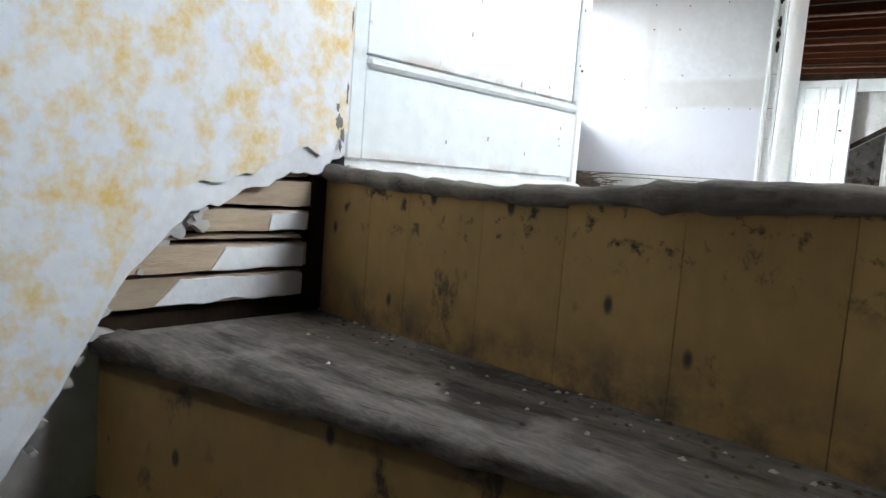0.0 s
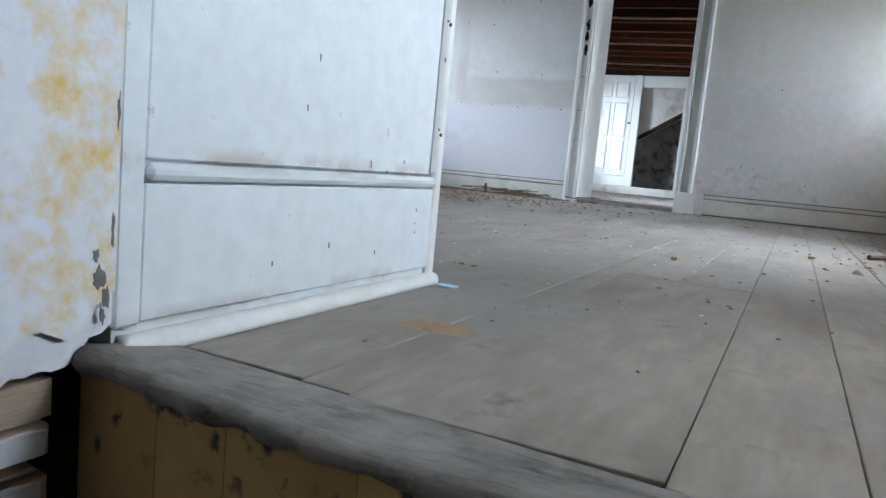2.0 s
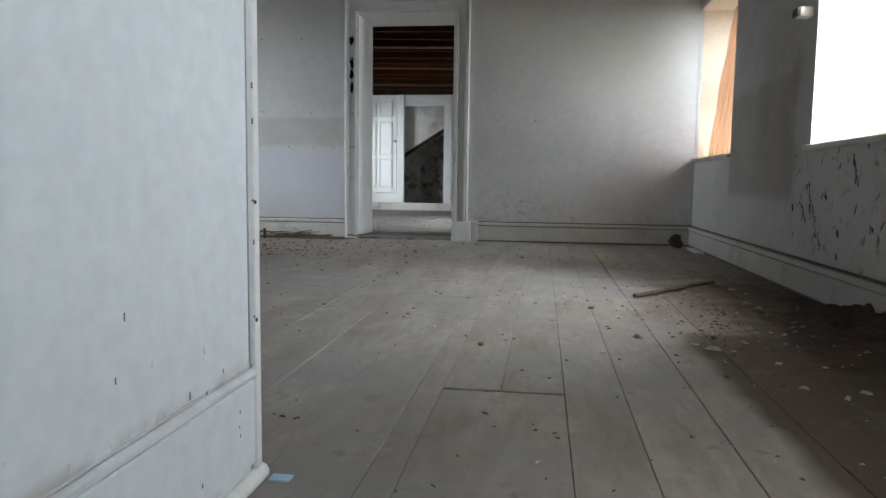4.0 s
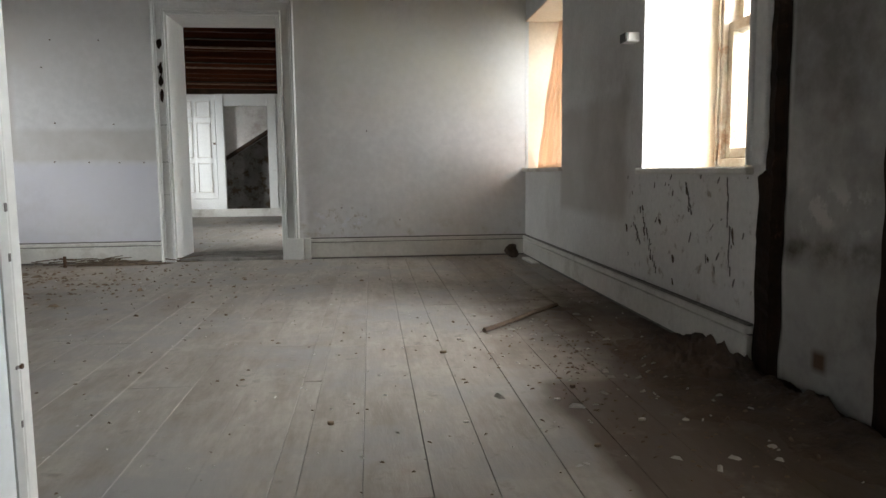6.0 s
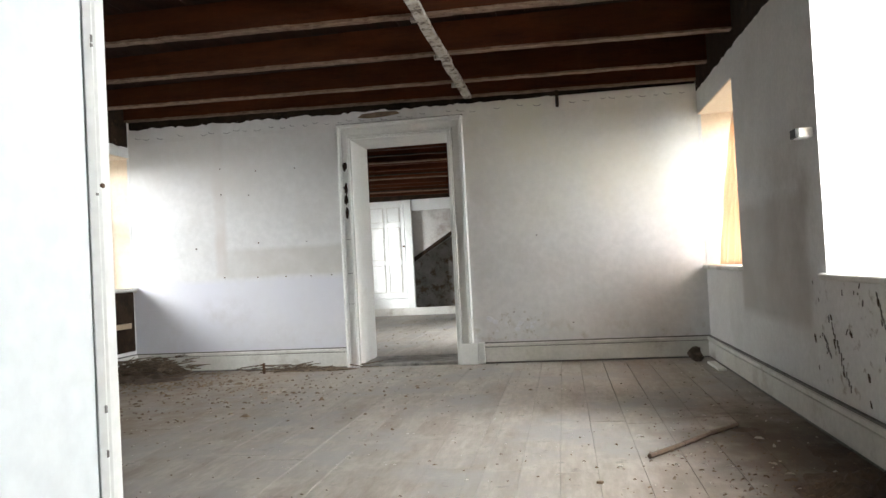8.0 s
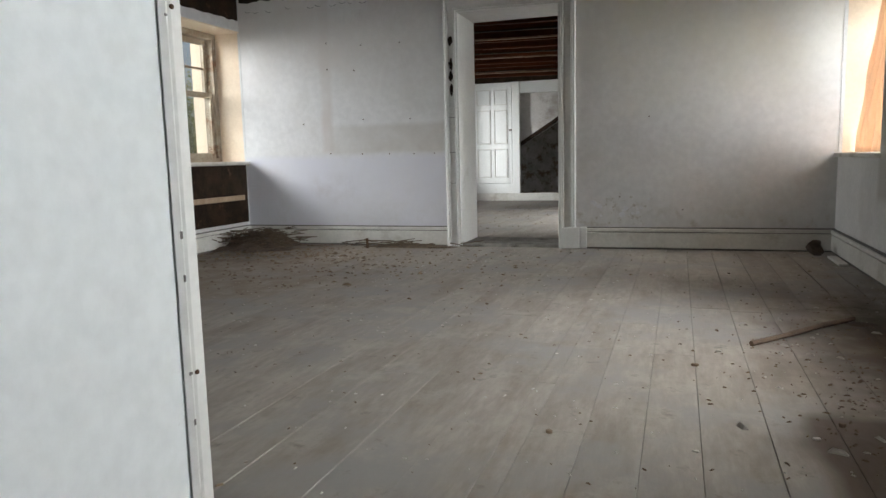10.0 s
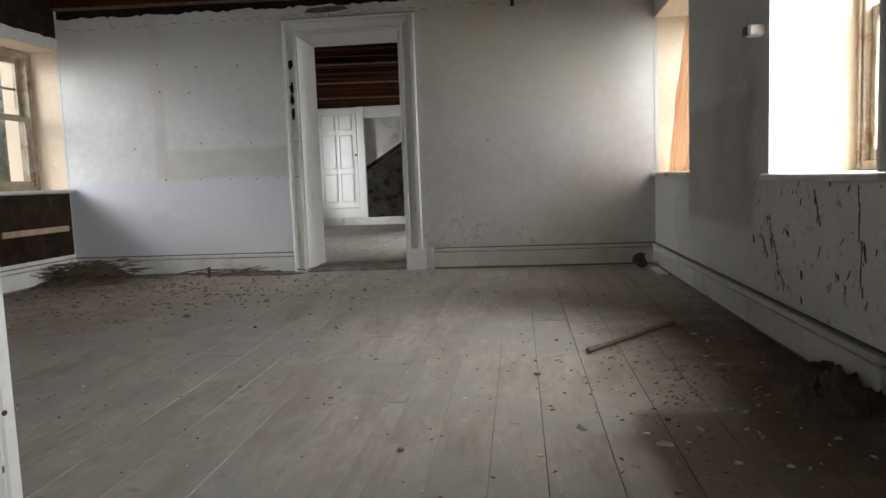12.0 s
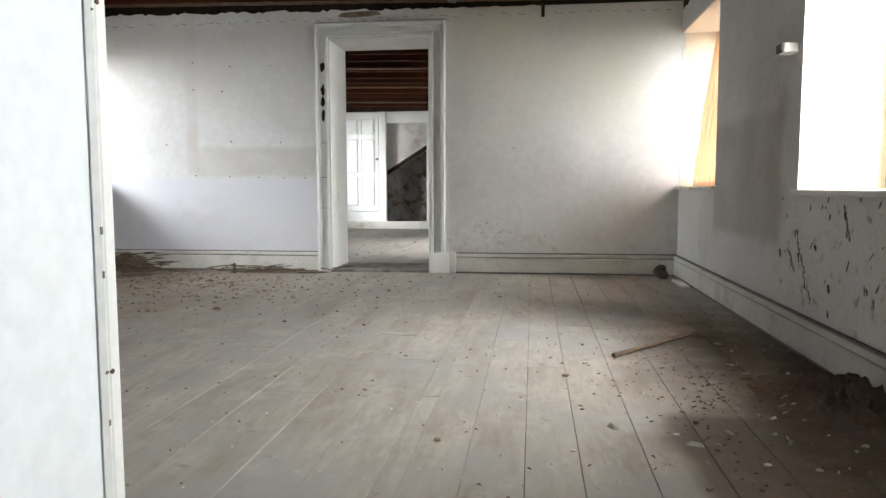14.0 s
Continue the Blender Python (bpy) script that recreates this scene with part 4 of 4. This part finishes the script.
for i in range(41):
    y = 0.8 + 0.683 * i / 40
    e = 0.0012 * noise.noise((y * 30, 2, 0))
    ring = [bm.verts.new((pf + dx + e, y, dz + e)) for dx, dz in ((-0.004, 0.0), (0.011, 0.0), (0.0125, 0.005), (0.012, 0.011), (0.009, 0.0165), (0.005, 0.02), (-0.001, 0.022), (-0.004, 0.022))]
    if prev:
        for k in range(8):
            bm.faces.new((prev[k], prev[(k + 1) % 8], ring[(k + 1) % 8], ring[k]))
    else:
        bm.faces.new(ring)
    prev = ring
bm.faces.new(prev)
part("skirting_bead", bm, PAINT, part_wall, "chipped white skirting strip", smooth=True)
boxes("edge_bead", PAINT, [(pf - 0.006, pf + 0.007, 1.434, 1.4485, 0.197, 2.35)], part_wall, bevel=0.006)
boxes("end_board", PAINT, [(pf - 0.115, pf + 0.003, 1.45, 1.476, 0.0, 2.35)], part_wall, bevel=0.004)
for zz in (0.27, 0.46, 0.92, 1.3):
    bm = bmesh.new()
    tube(bm, (pf + 0.002, 1.456, zz), (pf + 0.0045, 1.456, zz), 0.004, 0.003, 7)
    part("nail_head", bm, METAL, part_wall, "rusty nail head")
for i in range(15):
    zz, hh = random.uniform(0.2, 1.9), random.uniform(0.003, 0.012)
    boxes("edge_chip", BASE_GREY, [(pf + 0.0055, pf + 0.0074, 1.4365 + random.uniform(0, 0.004), 1.4425, zz, zz + hh)], part_wall, bevel=0.0007)
structure(part_wall, "white painted boarded partition at the stair head", "partition")

# ---- outside ----
bm = bmesh.new()
bmesh.ops.create_grid(bm, x_segments=40, y_segments=40, size=400)
for v in bm.verts:
    v.co.z = -3.2 + 0.15 * noise.noise(v.co * 0.05)
structure(part("ground", bm, GRASS), "rough green grass around the house", "ground")


def tree(at, height, spread_, seed):
    """Tapered trunk, limbs and a crown of separate leaf clumps."""
    rnd = random.Random(seed)
    ob = empty("tree")
    bm = bmesh.new()
    base = Vector(at)
    tube(bm, base, base + Vector((0.1, 0, height * 0.45)), 0.14, 0.09)
    tips = []
    for k in range(9):
        a, h0 = k * 2.4, height * rnd.uniform(0.2, 0.45)
        tip = base + Vector((math.cos(a) * spread_ * rnd.uniform(0.4, 0.8), math.sin(a) * spread_ * rnd.uniform(0.4, 0.8), height * rnd.uniform(0.45, 0.9)))
        tube(bm, base + Vector((0.05, 0, h0)), tip, 0.05, 0.015, 6)
        tips.append(tip)
    part("trunk", bm, BARK, ob)
    verts, faces = [], []
    for k in range(5200):
        c = rnd.choice(tips) + Vector((rnd.gauss(0, 1), rnd.gauss(0, 1), rnd.gauss(0, 0.9))) * spread_ * 0.24
        q = Euler((rnd.uniform(0, 6), rnd.uniform(0, 6), rnd.uniform(0, 6))).to_matrix()
        s = rnd.uniform(0.05, 0.11)
        i = len(verts)
        verts += [c + q @ Vector(p) * s for p in ((-1, 0, 0), (0, -0.5, 0.1), (1, 0, 0), (0, 0.5, 0.1))]
        faces.append((i, i + 1, i + 2, i + 3))
    me = bpy.data.meshes.new("crown")
    me.from_pydata(verts, [], faces)
    me.materials.append(LEAF)
    cr = new("crown", me)
    cr.parent = ob
    tagged(ob, "yellow-green leafy tree standing outside the window", "tree", "trees outside")


for i, (tx, ty, hh, sp) in enumerate(((-14, 15.5, 4.6, 1.6), (-13, 18.5, 5.2, 1.8), (-19, 19.5, 6.6, 2.4), (-16, 23, 6.0, 2.2), (-22, 26, 8, 2.8), (-12, 12.5, 4.2, 1.5))):
    tree((tx, ty, -3.2), hh, sp, i)

# ---- loose things on the floor ----
bm = bmesh.new()
pts = [Vector((0.035, 3.53, 0.01)), Vector((0.19, 3.69, 0.016)), Vector((0.33, 3.86, 0.018)), Vector((0.47, 4.0, 0.02))]
for a, b in zip(pts, pts[1:]):
    tube(bm, a, b, 0.011, 0.0095, 6)
tagged(part("stick", bm, STICK), "weathered brown wooden stick lying on the floor", "stick")
bm = bmesh.new()
bmesh.ops.create_icosphere(bm, subdivisions=2, radius=0.055)
for v in bm.verts:
    v.co *= 1 + 0.7 * noise.noise(v.co * 24)
    v.co.z *= 0.95
    v.co += Vector((0.67, 6.1, 0.055))
tagged(part("dark_lump", bm, DIRT), "dark sooty lump lying in the floor corner", "lump")
tagged(boxes("floor_pin", METAL, [(-2.69, -2.67, 6.07, 6.09, 0, 0.085)], bevel=0.004), "short grey metal pipe stub standing in floor", "pipe stub")
tagged(boxes("blue_scrap", BLUE, [(-0.81, -0.775, 1.455, 1.48, 0.001, 0.004)]), "pale blue scrap of card on the floor", "scrap")


def heap(name, cx, cy, rx, ry, height, mat, label, category, seed, n=46):
    """Low uneven mound of dirt with a ragged outline."""
    bm = bmesh.new()
    vs = {}
    for i in range(n + 1):
        for j in range(n + 1):
            u, v = 2 * i / n - 1, 2 * j / n - 1
            p = Vector((cx + u * rx, cy + v * ry, 0))
            edge = 1 - (u * u + v * v) ** 0.5 + 0.45 * noise.noise((p.x * 3.1, p.y * 3.1, seed))
            h = height * max(-0.3, edge) * (0.6 + 0.5 * noise.noise((p.x * 11, p.y * 11, seed)) + 0.25 * noise.noise((p.x * 40, p.y * 40, seed)))
            vs[i, j] = bm.verts.new((min(p.x, RX - 0.03) if p.x > 0 else max(p.x, LX + 0.03), min(p.y, DY - 0.03), min(h, height) - 0.003))
    for i in range(n):
        for j in range(n):
            q = [vs[i, j], vs[i + 1, j], vs[i + 1, j + 1], vs[i, j + 1]]
            if max(v.co.z for v in q) > -0.001:
                bm.faces.new(q)
    bmesh.ops.delete(bm, geom=[v for v in bm.verts if not v.link_faces], context="VERTS")
    return tagged(part(name, bm, mat), label, category, kind="stuff")


heap("rotten_dirt", 0.78, 2.7, 0.36, 1.1, 0.035, DIRT, "dark rotten dirt spread along the damp wall", "dirt", 2, 70)
heap("rotten_dirt", 0.74, 2.95, 0.26, 0.5, 0.13, DIRT, "mound of dark rotted timber beside the wall", "dirt", 5)
heap("rotten_dirt", 0.8, 2.4, 0.16, 0.5, 0.1, DIRT, "dark crumbled dirt heaped against the pier", "dirt", 8)
heap("rotten_dirt", 0.5, 4.0, 0.08, 0.06, 0.012, DIRT, "small dark smear of rot beside the stick", "dirt", 9, 20)
heap("rubble_heap", -3.7, 6.02, 0.42, 0.36, 0.18, DIRT, "heap of dark litter in the room corner", "litter", 11)
heap("rubble_heap", -2.35, 6.22, 0.42, 0.1, 0.04, CRUMB, "low drift of brown litter along the baseboard", "litter", 13)


def crumbs(name, count, area, size, mat, label, seed, zf=0.0):
    rnd = random.Random(seed)
    bm_v, bm_f = [], []
    for k in range(count):
        x, y = area(rnd)
        if y < 0.8 or (x < -0.75 and y < 1.5) or x > RX - 0.05 or x < LX + 0.05:
            continue
        s = rnd.uniform(*size) * (1.8 if rnd.random() < 0.04 else 1)
        if y < 1.7:
            s = min(s, 0.0035)
        a = rnd.uniform(0, 6.28)
        c = Vector((x, y, zf + s * 0.3))
        i = len(bm_v)
        ca, sa = math.cos(a), math.sin(a)
        L = rnd.uniform(0.8, 2.2)
        for dx, dy, dz in ((-L, -0.6, -0.3), (L, -0.5, -0.3), (L * 0.8, 0.6, -0.3), (-L * 0.8, 0.5, -0.3), (-L * 0.5, 0, 0.4), (L * 0.4, 0.1, 0.5)):
            dx, dy = dx * s * rnd.uniform(0.7, 1.2), dy * s * rnd.uniform(0.7, 1.2)
            bm_v.append(c + Vector((dx * ca - dy * sa, dx * sa + dy * ca, dz * s)))
        bm_f += [(i, i + 1, i + 5, i + 4), (i + 1, i + 2, i + 5), (i + 2, i + 3, i + 4, i + 5), (i + 3, i, i + 4), (i, i + 3, i + 2, i + 1)]
    me = bpy.data.meshes.new(name)
    me.from_pydata(bm_v, [], bm_f)
    me.materials.append(mat)
    return tagged(new(name, me), label, "debris", kind="stuff")


crumbs("litter_crumbs", 650, lambda r: (r.uniform(-3.6, 0.75), r.uniform(0.9, 6.25)), (0.002, 0.0055), CRUMB, "brown crumbs of litter scattered over floorboards", 1)
crumbs("litter_crumbs", 430, lambda r: (-2.6 + r.gauss(0, 0.75), 5.3 + r.gauss(0, 0.6)), (0.004, 0.012), CRUMB, "brown dead leaves and crumbs near the doorway", 2)
crumbs("plaster_crumbs", 500, lambda r: (r.uniform(-3.0, 0.78), r.uniform(1.5, 6.2)), (0.002, 0.005), RUBBLE, "white plaster crumbs scattered over the floor", 3)
crumbs("plaster_crumbs", 60, lambda r: (0.35 + r.gauss(0, 0.2), 2.9 + r.gauss(0, 0.5)), (0.004, 0.01), RUBBLE, "pale plaster bits lying on the dirt", 4, zf=0.018)
crumbs("litter_crumbs", 120, lambda r: (r.uniform(-2.6, -0.9), r.uniform(6.9, 12)), (0.004, 0.011), CRUMB, "brown litter on the far room's floor", 5)
crumbs("litter_crumbs", 700, lambda r: (0.45 + r.gauss(0, 0.25), 3.0 + r.gauss(0, 0.7)), (0.002, 0.0055), CRUMB, "dark rotten wood bits on the dirt", 6, zf=0.015)

SAND = (-0.665, 1.175)
MARKS = ((1.393, 0.138, 0.003), (1.393, 0.1, 0.003), (1.39, 0.115, 0.002), (1.074, 0.277, 0.005), (1.094, 0.344, 0.006), (1.143, 0.093, 0.005), (1.267, 0.074, 0.004), (1.337, 0.218, 0.004), (1.237, 0.211, 0.007), (1.285, 0.2, 0.003), (1.023, 0.077, 0.004))
DRIPS = ((3.339, 0.587, 0.04), (3.778, 0.395, 0.05), (4.0, 0.391, 0.045), (3.697, 0.281, 0.03), (3.461, 0.308, 0.045), (3.456, 0.208, 0.035), (3.8, 0.5, 0.03), (2.971, 0.439, 0.07), (3.6, 0.45, 0.03), (3.15, 0.34, 0.03))
CHIPS = ((-0.549, 2.5, 0), (-0.184, 2.471, 1), (0.109, 2.628, 1), (0.113, 2.261, 0), (0.291, 2.428, 1), (0.406, 2.412, 1), (0.53, 2.201, 1), (0.58, 3.774, 1), (-0.173, 3.218, 0), (-0.085, 3.427, 1), (0.184, 2.734, 0))


def floor_chip(x, y, pale):
    """One bit of plaster or wood on the floor."""
    bm = bmesh.new()
    k = 7
    r = random.uniform(0.007, 0.012)
    prism(bm, [(x + 1.5 * r * random.uniform(0.6, 1) * math.cos(6.28 * i / k), y + r * random.uniform(0.6, 1) * math.sin(6.28 * i / k)) for i in range(k)], 0.0, random.uniform(0.003, 0.007) + (0.005 if not pale else 0))
    rounded(bm, 0.002)
    if pale:
        tagged(part("plaster_chip", bm, RUBBLE), "small pale chip of fallen plaster on the floor", "plaster chip", "chips on the floor")
    else:
        tagged(part("wood_chip", bm, CRUMB), "small dark chip of rotten wood on the floor", "wood chip", "chips on the floor")


for chip in CHIPS:
    floor_chip(*chip)


def tread_bits(name, count, size, mat, label, seed):
    """Bits lying on the second tread against the riser."""
    rnd = random.Random(seed)
    vs_, fs_ = [], []
    for k in range(count):
        x = rnd.uniform(-0.8, 0.1)
        y = 0.7 + (0.36 - x) * 0.056 - 0.004 - abs(rnd.gauss(0, 0.05))
        s_ = rnd.uniform(*size)
        i = len(vs_)
        c = Vector((x, y, -0.21 + 0.3 * s_))
        q = Euler((0, 0, rnd.uniform(0, 6))).to_matrix()
        vs_ += [c + q @ Vector(p) * s_ for p in ((-1.2, -0.7, -0.3), (1.1, -0.6, -0.3), (0.9, 0.7, -0.3), (-0.8, 0.6, -0.3), (0.1, 0.1, 0.5))]
        fs_ += [(i, i + 1, i + 4), (i + 1, i + 2, i + 4), (i + 2, i + 3, i + 4), (i + 3, i, i + 4), (i + 3, i + 2, i + 1, i)]
    me = bpy.data.meshes.new(name)
    me.from_pydata(vs_, [], fs_)
    me.materials.append(mat)
    tagged(new(name, me), label, "debris", kind="stuff")


tread_bits("plaster_crumbs", 45, (0.0015, 0.004), RUBBLE, "pale plaster crumbs on the worn stair tread", 21)
tread_bits("litter_crumbs", 110, (0.0015, 0.004), CRUMB, "dark dirt crumbs along the stair riser", 22)


def twigs(name, cx, cy, sx, sy, count, length, label, seed):
    """Tangled dry twigs and straws."""
    rnd = random.Random(seed)
    bm = bmesh.new()
    for k in range(count):
        p = Vector((cx + rnd.gauss(0, sx), min(cy + rnd.gauss(0, sy), DY - 0.05), rnd.uniform(0.004, 0.05) + (0.11 * max(0.0, 1 - abs(k % 20 - 10) / 10) if count > 100 else 0.0)))
        a, l_ = rnd.gauss(0, 0.7), rnd.uniform(0.4, 1) * length
        q = p + Vector((math.cos(a) * l_, min(math.sin(a) * l_, DY - 0.04 - p.y), rnd.uniform(-0.01, 0.02)))
        p.x, q.x = max(p.x, LX + 0.05), max(q.x, LX + 0.05)
        q.z = max(q.z, 0.004)
        tube(bm, p, q, 0.0055, 0.003, 5)
    tagged(part(name, bm, CRUMB), label, "twigs", kind="stuff")


twigs("dry_twigs", -3.72, 6.0, 0.2, 0.14, 300, 0.16, "tangle of dry brown twigs in the corner", 31)
twigs("dry_twigs", -2.45, 6.2, 0.22, 0.05, 46, 0.25, "dry brown twigs lying along the baseboard", 32)
tagged(boxes("board_scrap", BASE_PAINT, [(0.72, 0.775, 5.62, 5.98, 0.0, 0.018)], bevel=0.004), "short pale board scrap beside the wall", "board")
heap("sand_patch", SAND[0], SAND[1], 0.07, 0.038, 0.02, SANDY, "little patch of sandy crumbs on the floorboards", "sand", 17, 24)
for y, z, h in MARKS:
    boxes("chip", BASE_GREY, [(pf + 0.0008, pf + 0.0016, y - 0.0011, y + 0.0011, z - h, z + h * 0.6)], part_wall)
for y, z, h in DRIPS:
    h *= 0.42
    bm = bmesh.new()
    k, w_ = 12, random.uniform(0.004, 0.012)
    prism(bm, [(y + (w_ * math.cos(6.2832 * i / k) + 0.007 * math.sin(6.2832 * i / k)) * random.uniform(0.4, 1.2), z + h * math.sin(6.2832 * i / k) * random.uniform(0.6, 1.1)) for i in range(k)], RX - 0.0035, RX + 0.001, "x")
    structure(part("plaster_loss", bm, DIRT), "dark streak where plaster has flaked away", "plaster")

rnd_ = random.Random(91)
bm = bmesh.new()
for i in range(26):
    y, z = rnd_.uniform(2.86, 4.0), rnd_.uniform(0.2, 0.66)
    lean, w_, h = rnd_.gauss(-0.25, 0.3), rnd_.uniform(0.0008, 0.003), rnd_.uniform(0.005, 0.022)
    k = 8
    prism(bm, [(y + w_ * math.cos(6.2832 * q / k) * rnd_.uniform(0.1, 1.9) + lean * h * math.sin(6.2832 * q / k), z + h * math.sin(6.2832 * q / k) * rnd_.uniform(0.6, 1.1)) for q in range(k)], RX - 0.003, RX + 0.001, "x")
for ya, za, yb, zb in ((3.82, 0.5, 3.62, 0.22), (3.9, 0.42, 3.82, 0.33), (3.02, 0.64, 2.98, 0.3), (3.36, 0.62, 3.3, 0.5)):
    for i in range(12):
        y, z = ya + (yb - ya) * i / 12 + rnd_.uniform(-0.012, 0.012), za + (zb - za) * i / 12
        w_ = rnd_.choice((0.0006, 0.001, 0.002, 0.004))
        prism(bm, [(y - w_, z), (y + w_, z + 0.006), (y + w_ * 0.7, z + (zb - za) / 13), (y - w_ * 0.6, z + (zb - za) / 13 - 0.004)], RX - 0.0032, RX + 0.001, "x")
structure(part("plaster_cracks", bm, BASE_GREY), "dark cracks and scratches in flaking plaster", "plaster")
crumbs("litter_crumbs", 420, lambda r: (-3.4 + r.gauss(0, 0.4), 5.75 + r.gauss(0, 0.3)), (0.004, 0.013), CRUMB, "brown leaf litter heaped near the corner", 7)

# ---- floors of single boards, last ----
floor = structure(boxes("floor", DARK, [(LX, -0.9, SY, 0.7, -0.06, -0.03), (LX, RX, 0.8, BY + 0.9, -0.06, -0.031)]), "grey dusty wide floorboards, worn and gapped", "floor")


def plank(x0, x1, y0, y1, z=0.0, name="plank"):
    bm = bmesh.new()
    g = random.choice((0.0004, 0.0008, 0.0015))
    vs = box(bm, x0 + g, x1 - g, y0 + 0.002, y1 - 0.002, -0.03, 0)
    t, d = random.uniform(-0.0006, 0.0006), random.uniform(-0.0015, 0.0)
    for v in vs:
        if v.co.z > -0.01:
            v.co.z = z + d + (t if v.co.x > (x0 + x1) / 2 else -t)
    return part(name, rounded(bm, 0.001), FLOOR, floor)


def head(a, b):
    """Where a board starts behind the nosing of the stair head."""
    return 0.7 + 0.056 * (0.36 - (a + b) / 2) + 0.112 if b < 0.36 else 0.79


edges = [-0.83, -0.66, -0.6, -0.31, -0.17, 0.0, 0.17, 0.33, 0.5, 0.66, RX]
left = []
x = -0.83
while x > LX + 0.05:
    left.append(x)
    x -= random.uniform(0.15, 0.21)
left.append(LX)
for a, b in list(zip(edges, edges[1:])):
    if a == -0.6:
        plank(a, b, head(a, b), 2.033)
        plank(a, -0.46, 2.04, DY)
        plank(-0.46, b, 2.04, DY)
        continue
    cuts = [head(a, b), random.uniform(2.6, 4.6), DY]
    for p, q in zip(cuts, cuts[1:]):
        plank(a, b, p, q)
for b, a in zip(left, left[1:]):
    cuts = [SY, 0.79 if b > -0.84 else random.uniform(-0.6, 0.6), random.uniform(2.6, 5.6), DY]
    for p, q in zip(cuts, cuts[1:]):
        plank(a, -0.955 if b > -0.84 and p < 0.7 else b, p, q)
x = LX
while x < RX:
    w = random.uniform(0.15, 0.22)
    plank(x, min(x + w, RX), DY + 0.455, BY + 0.9, 0.0)
    x += w
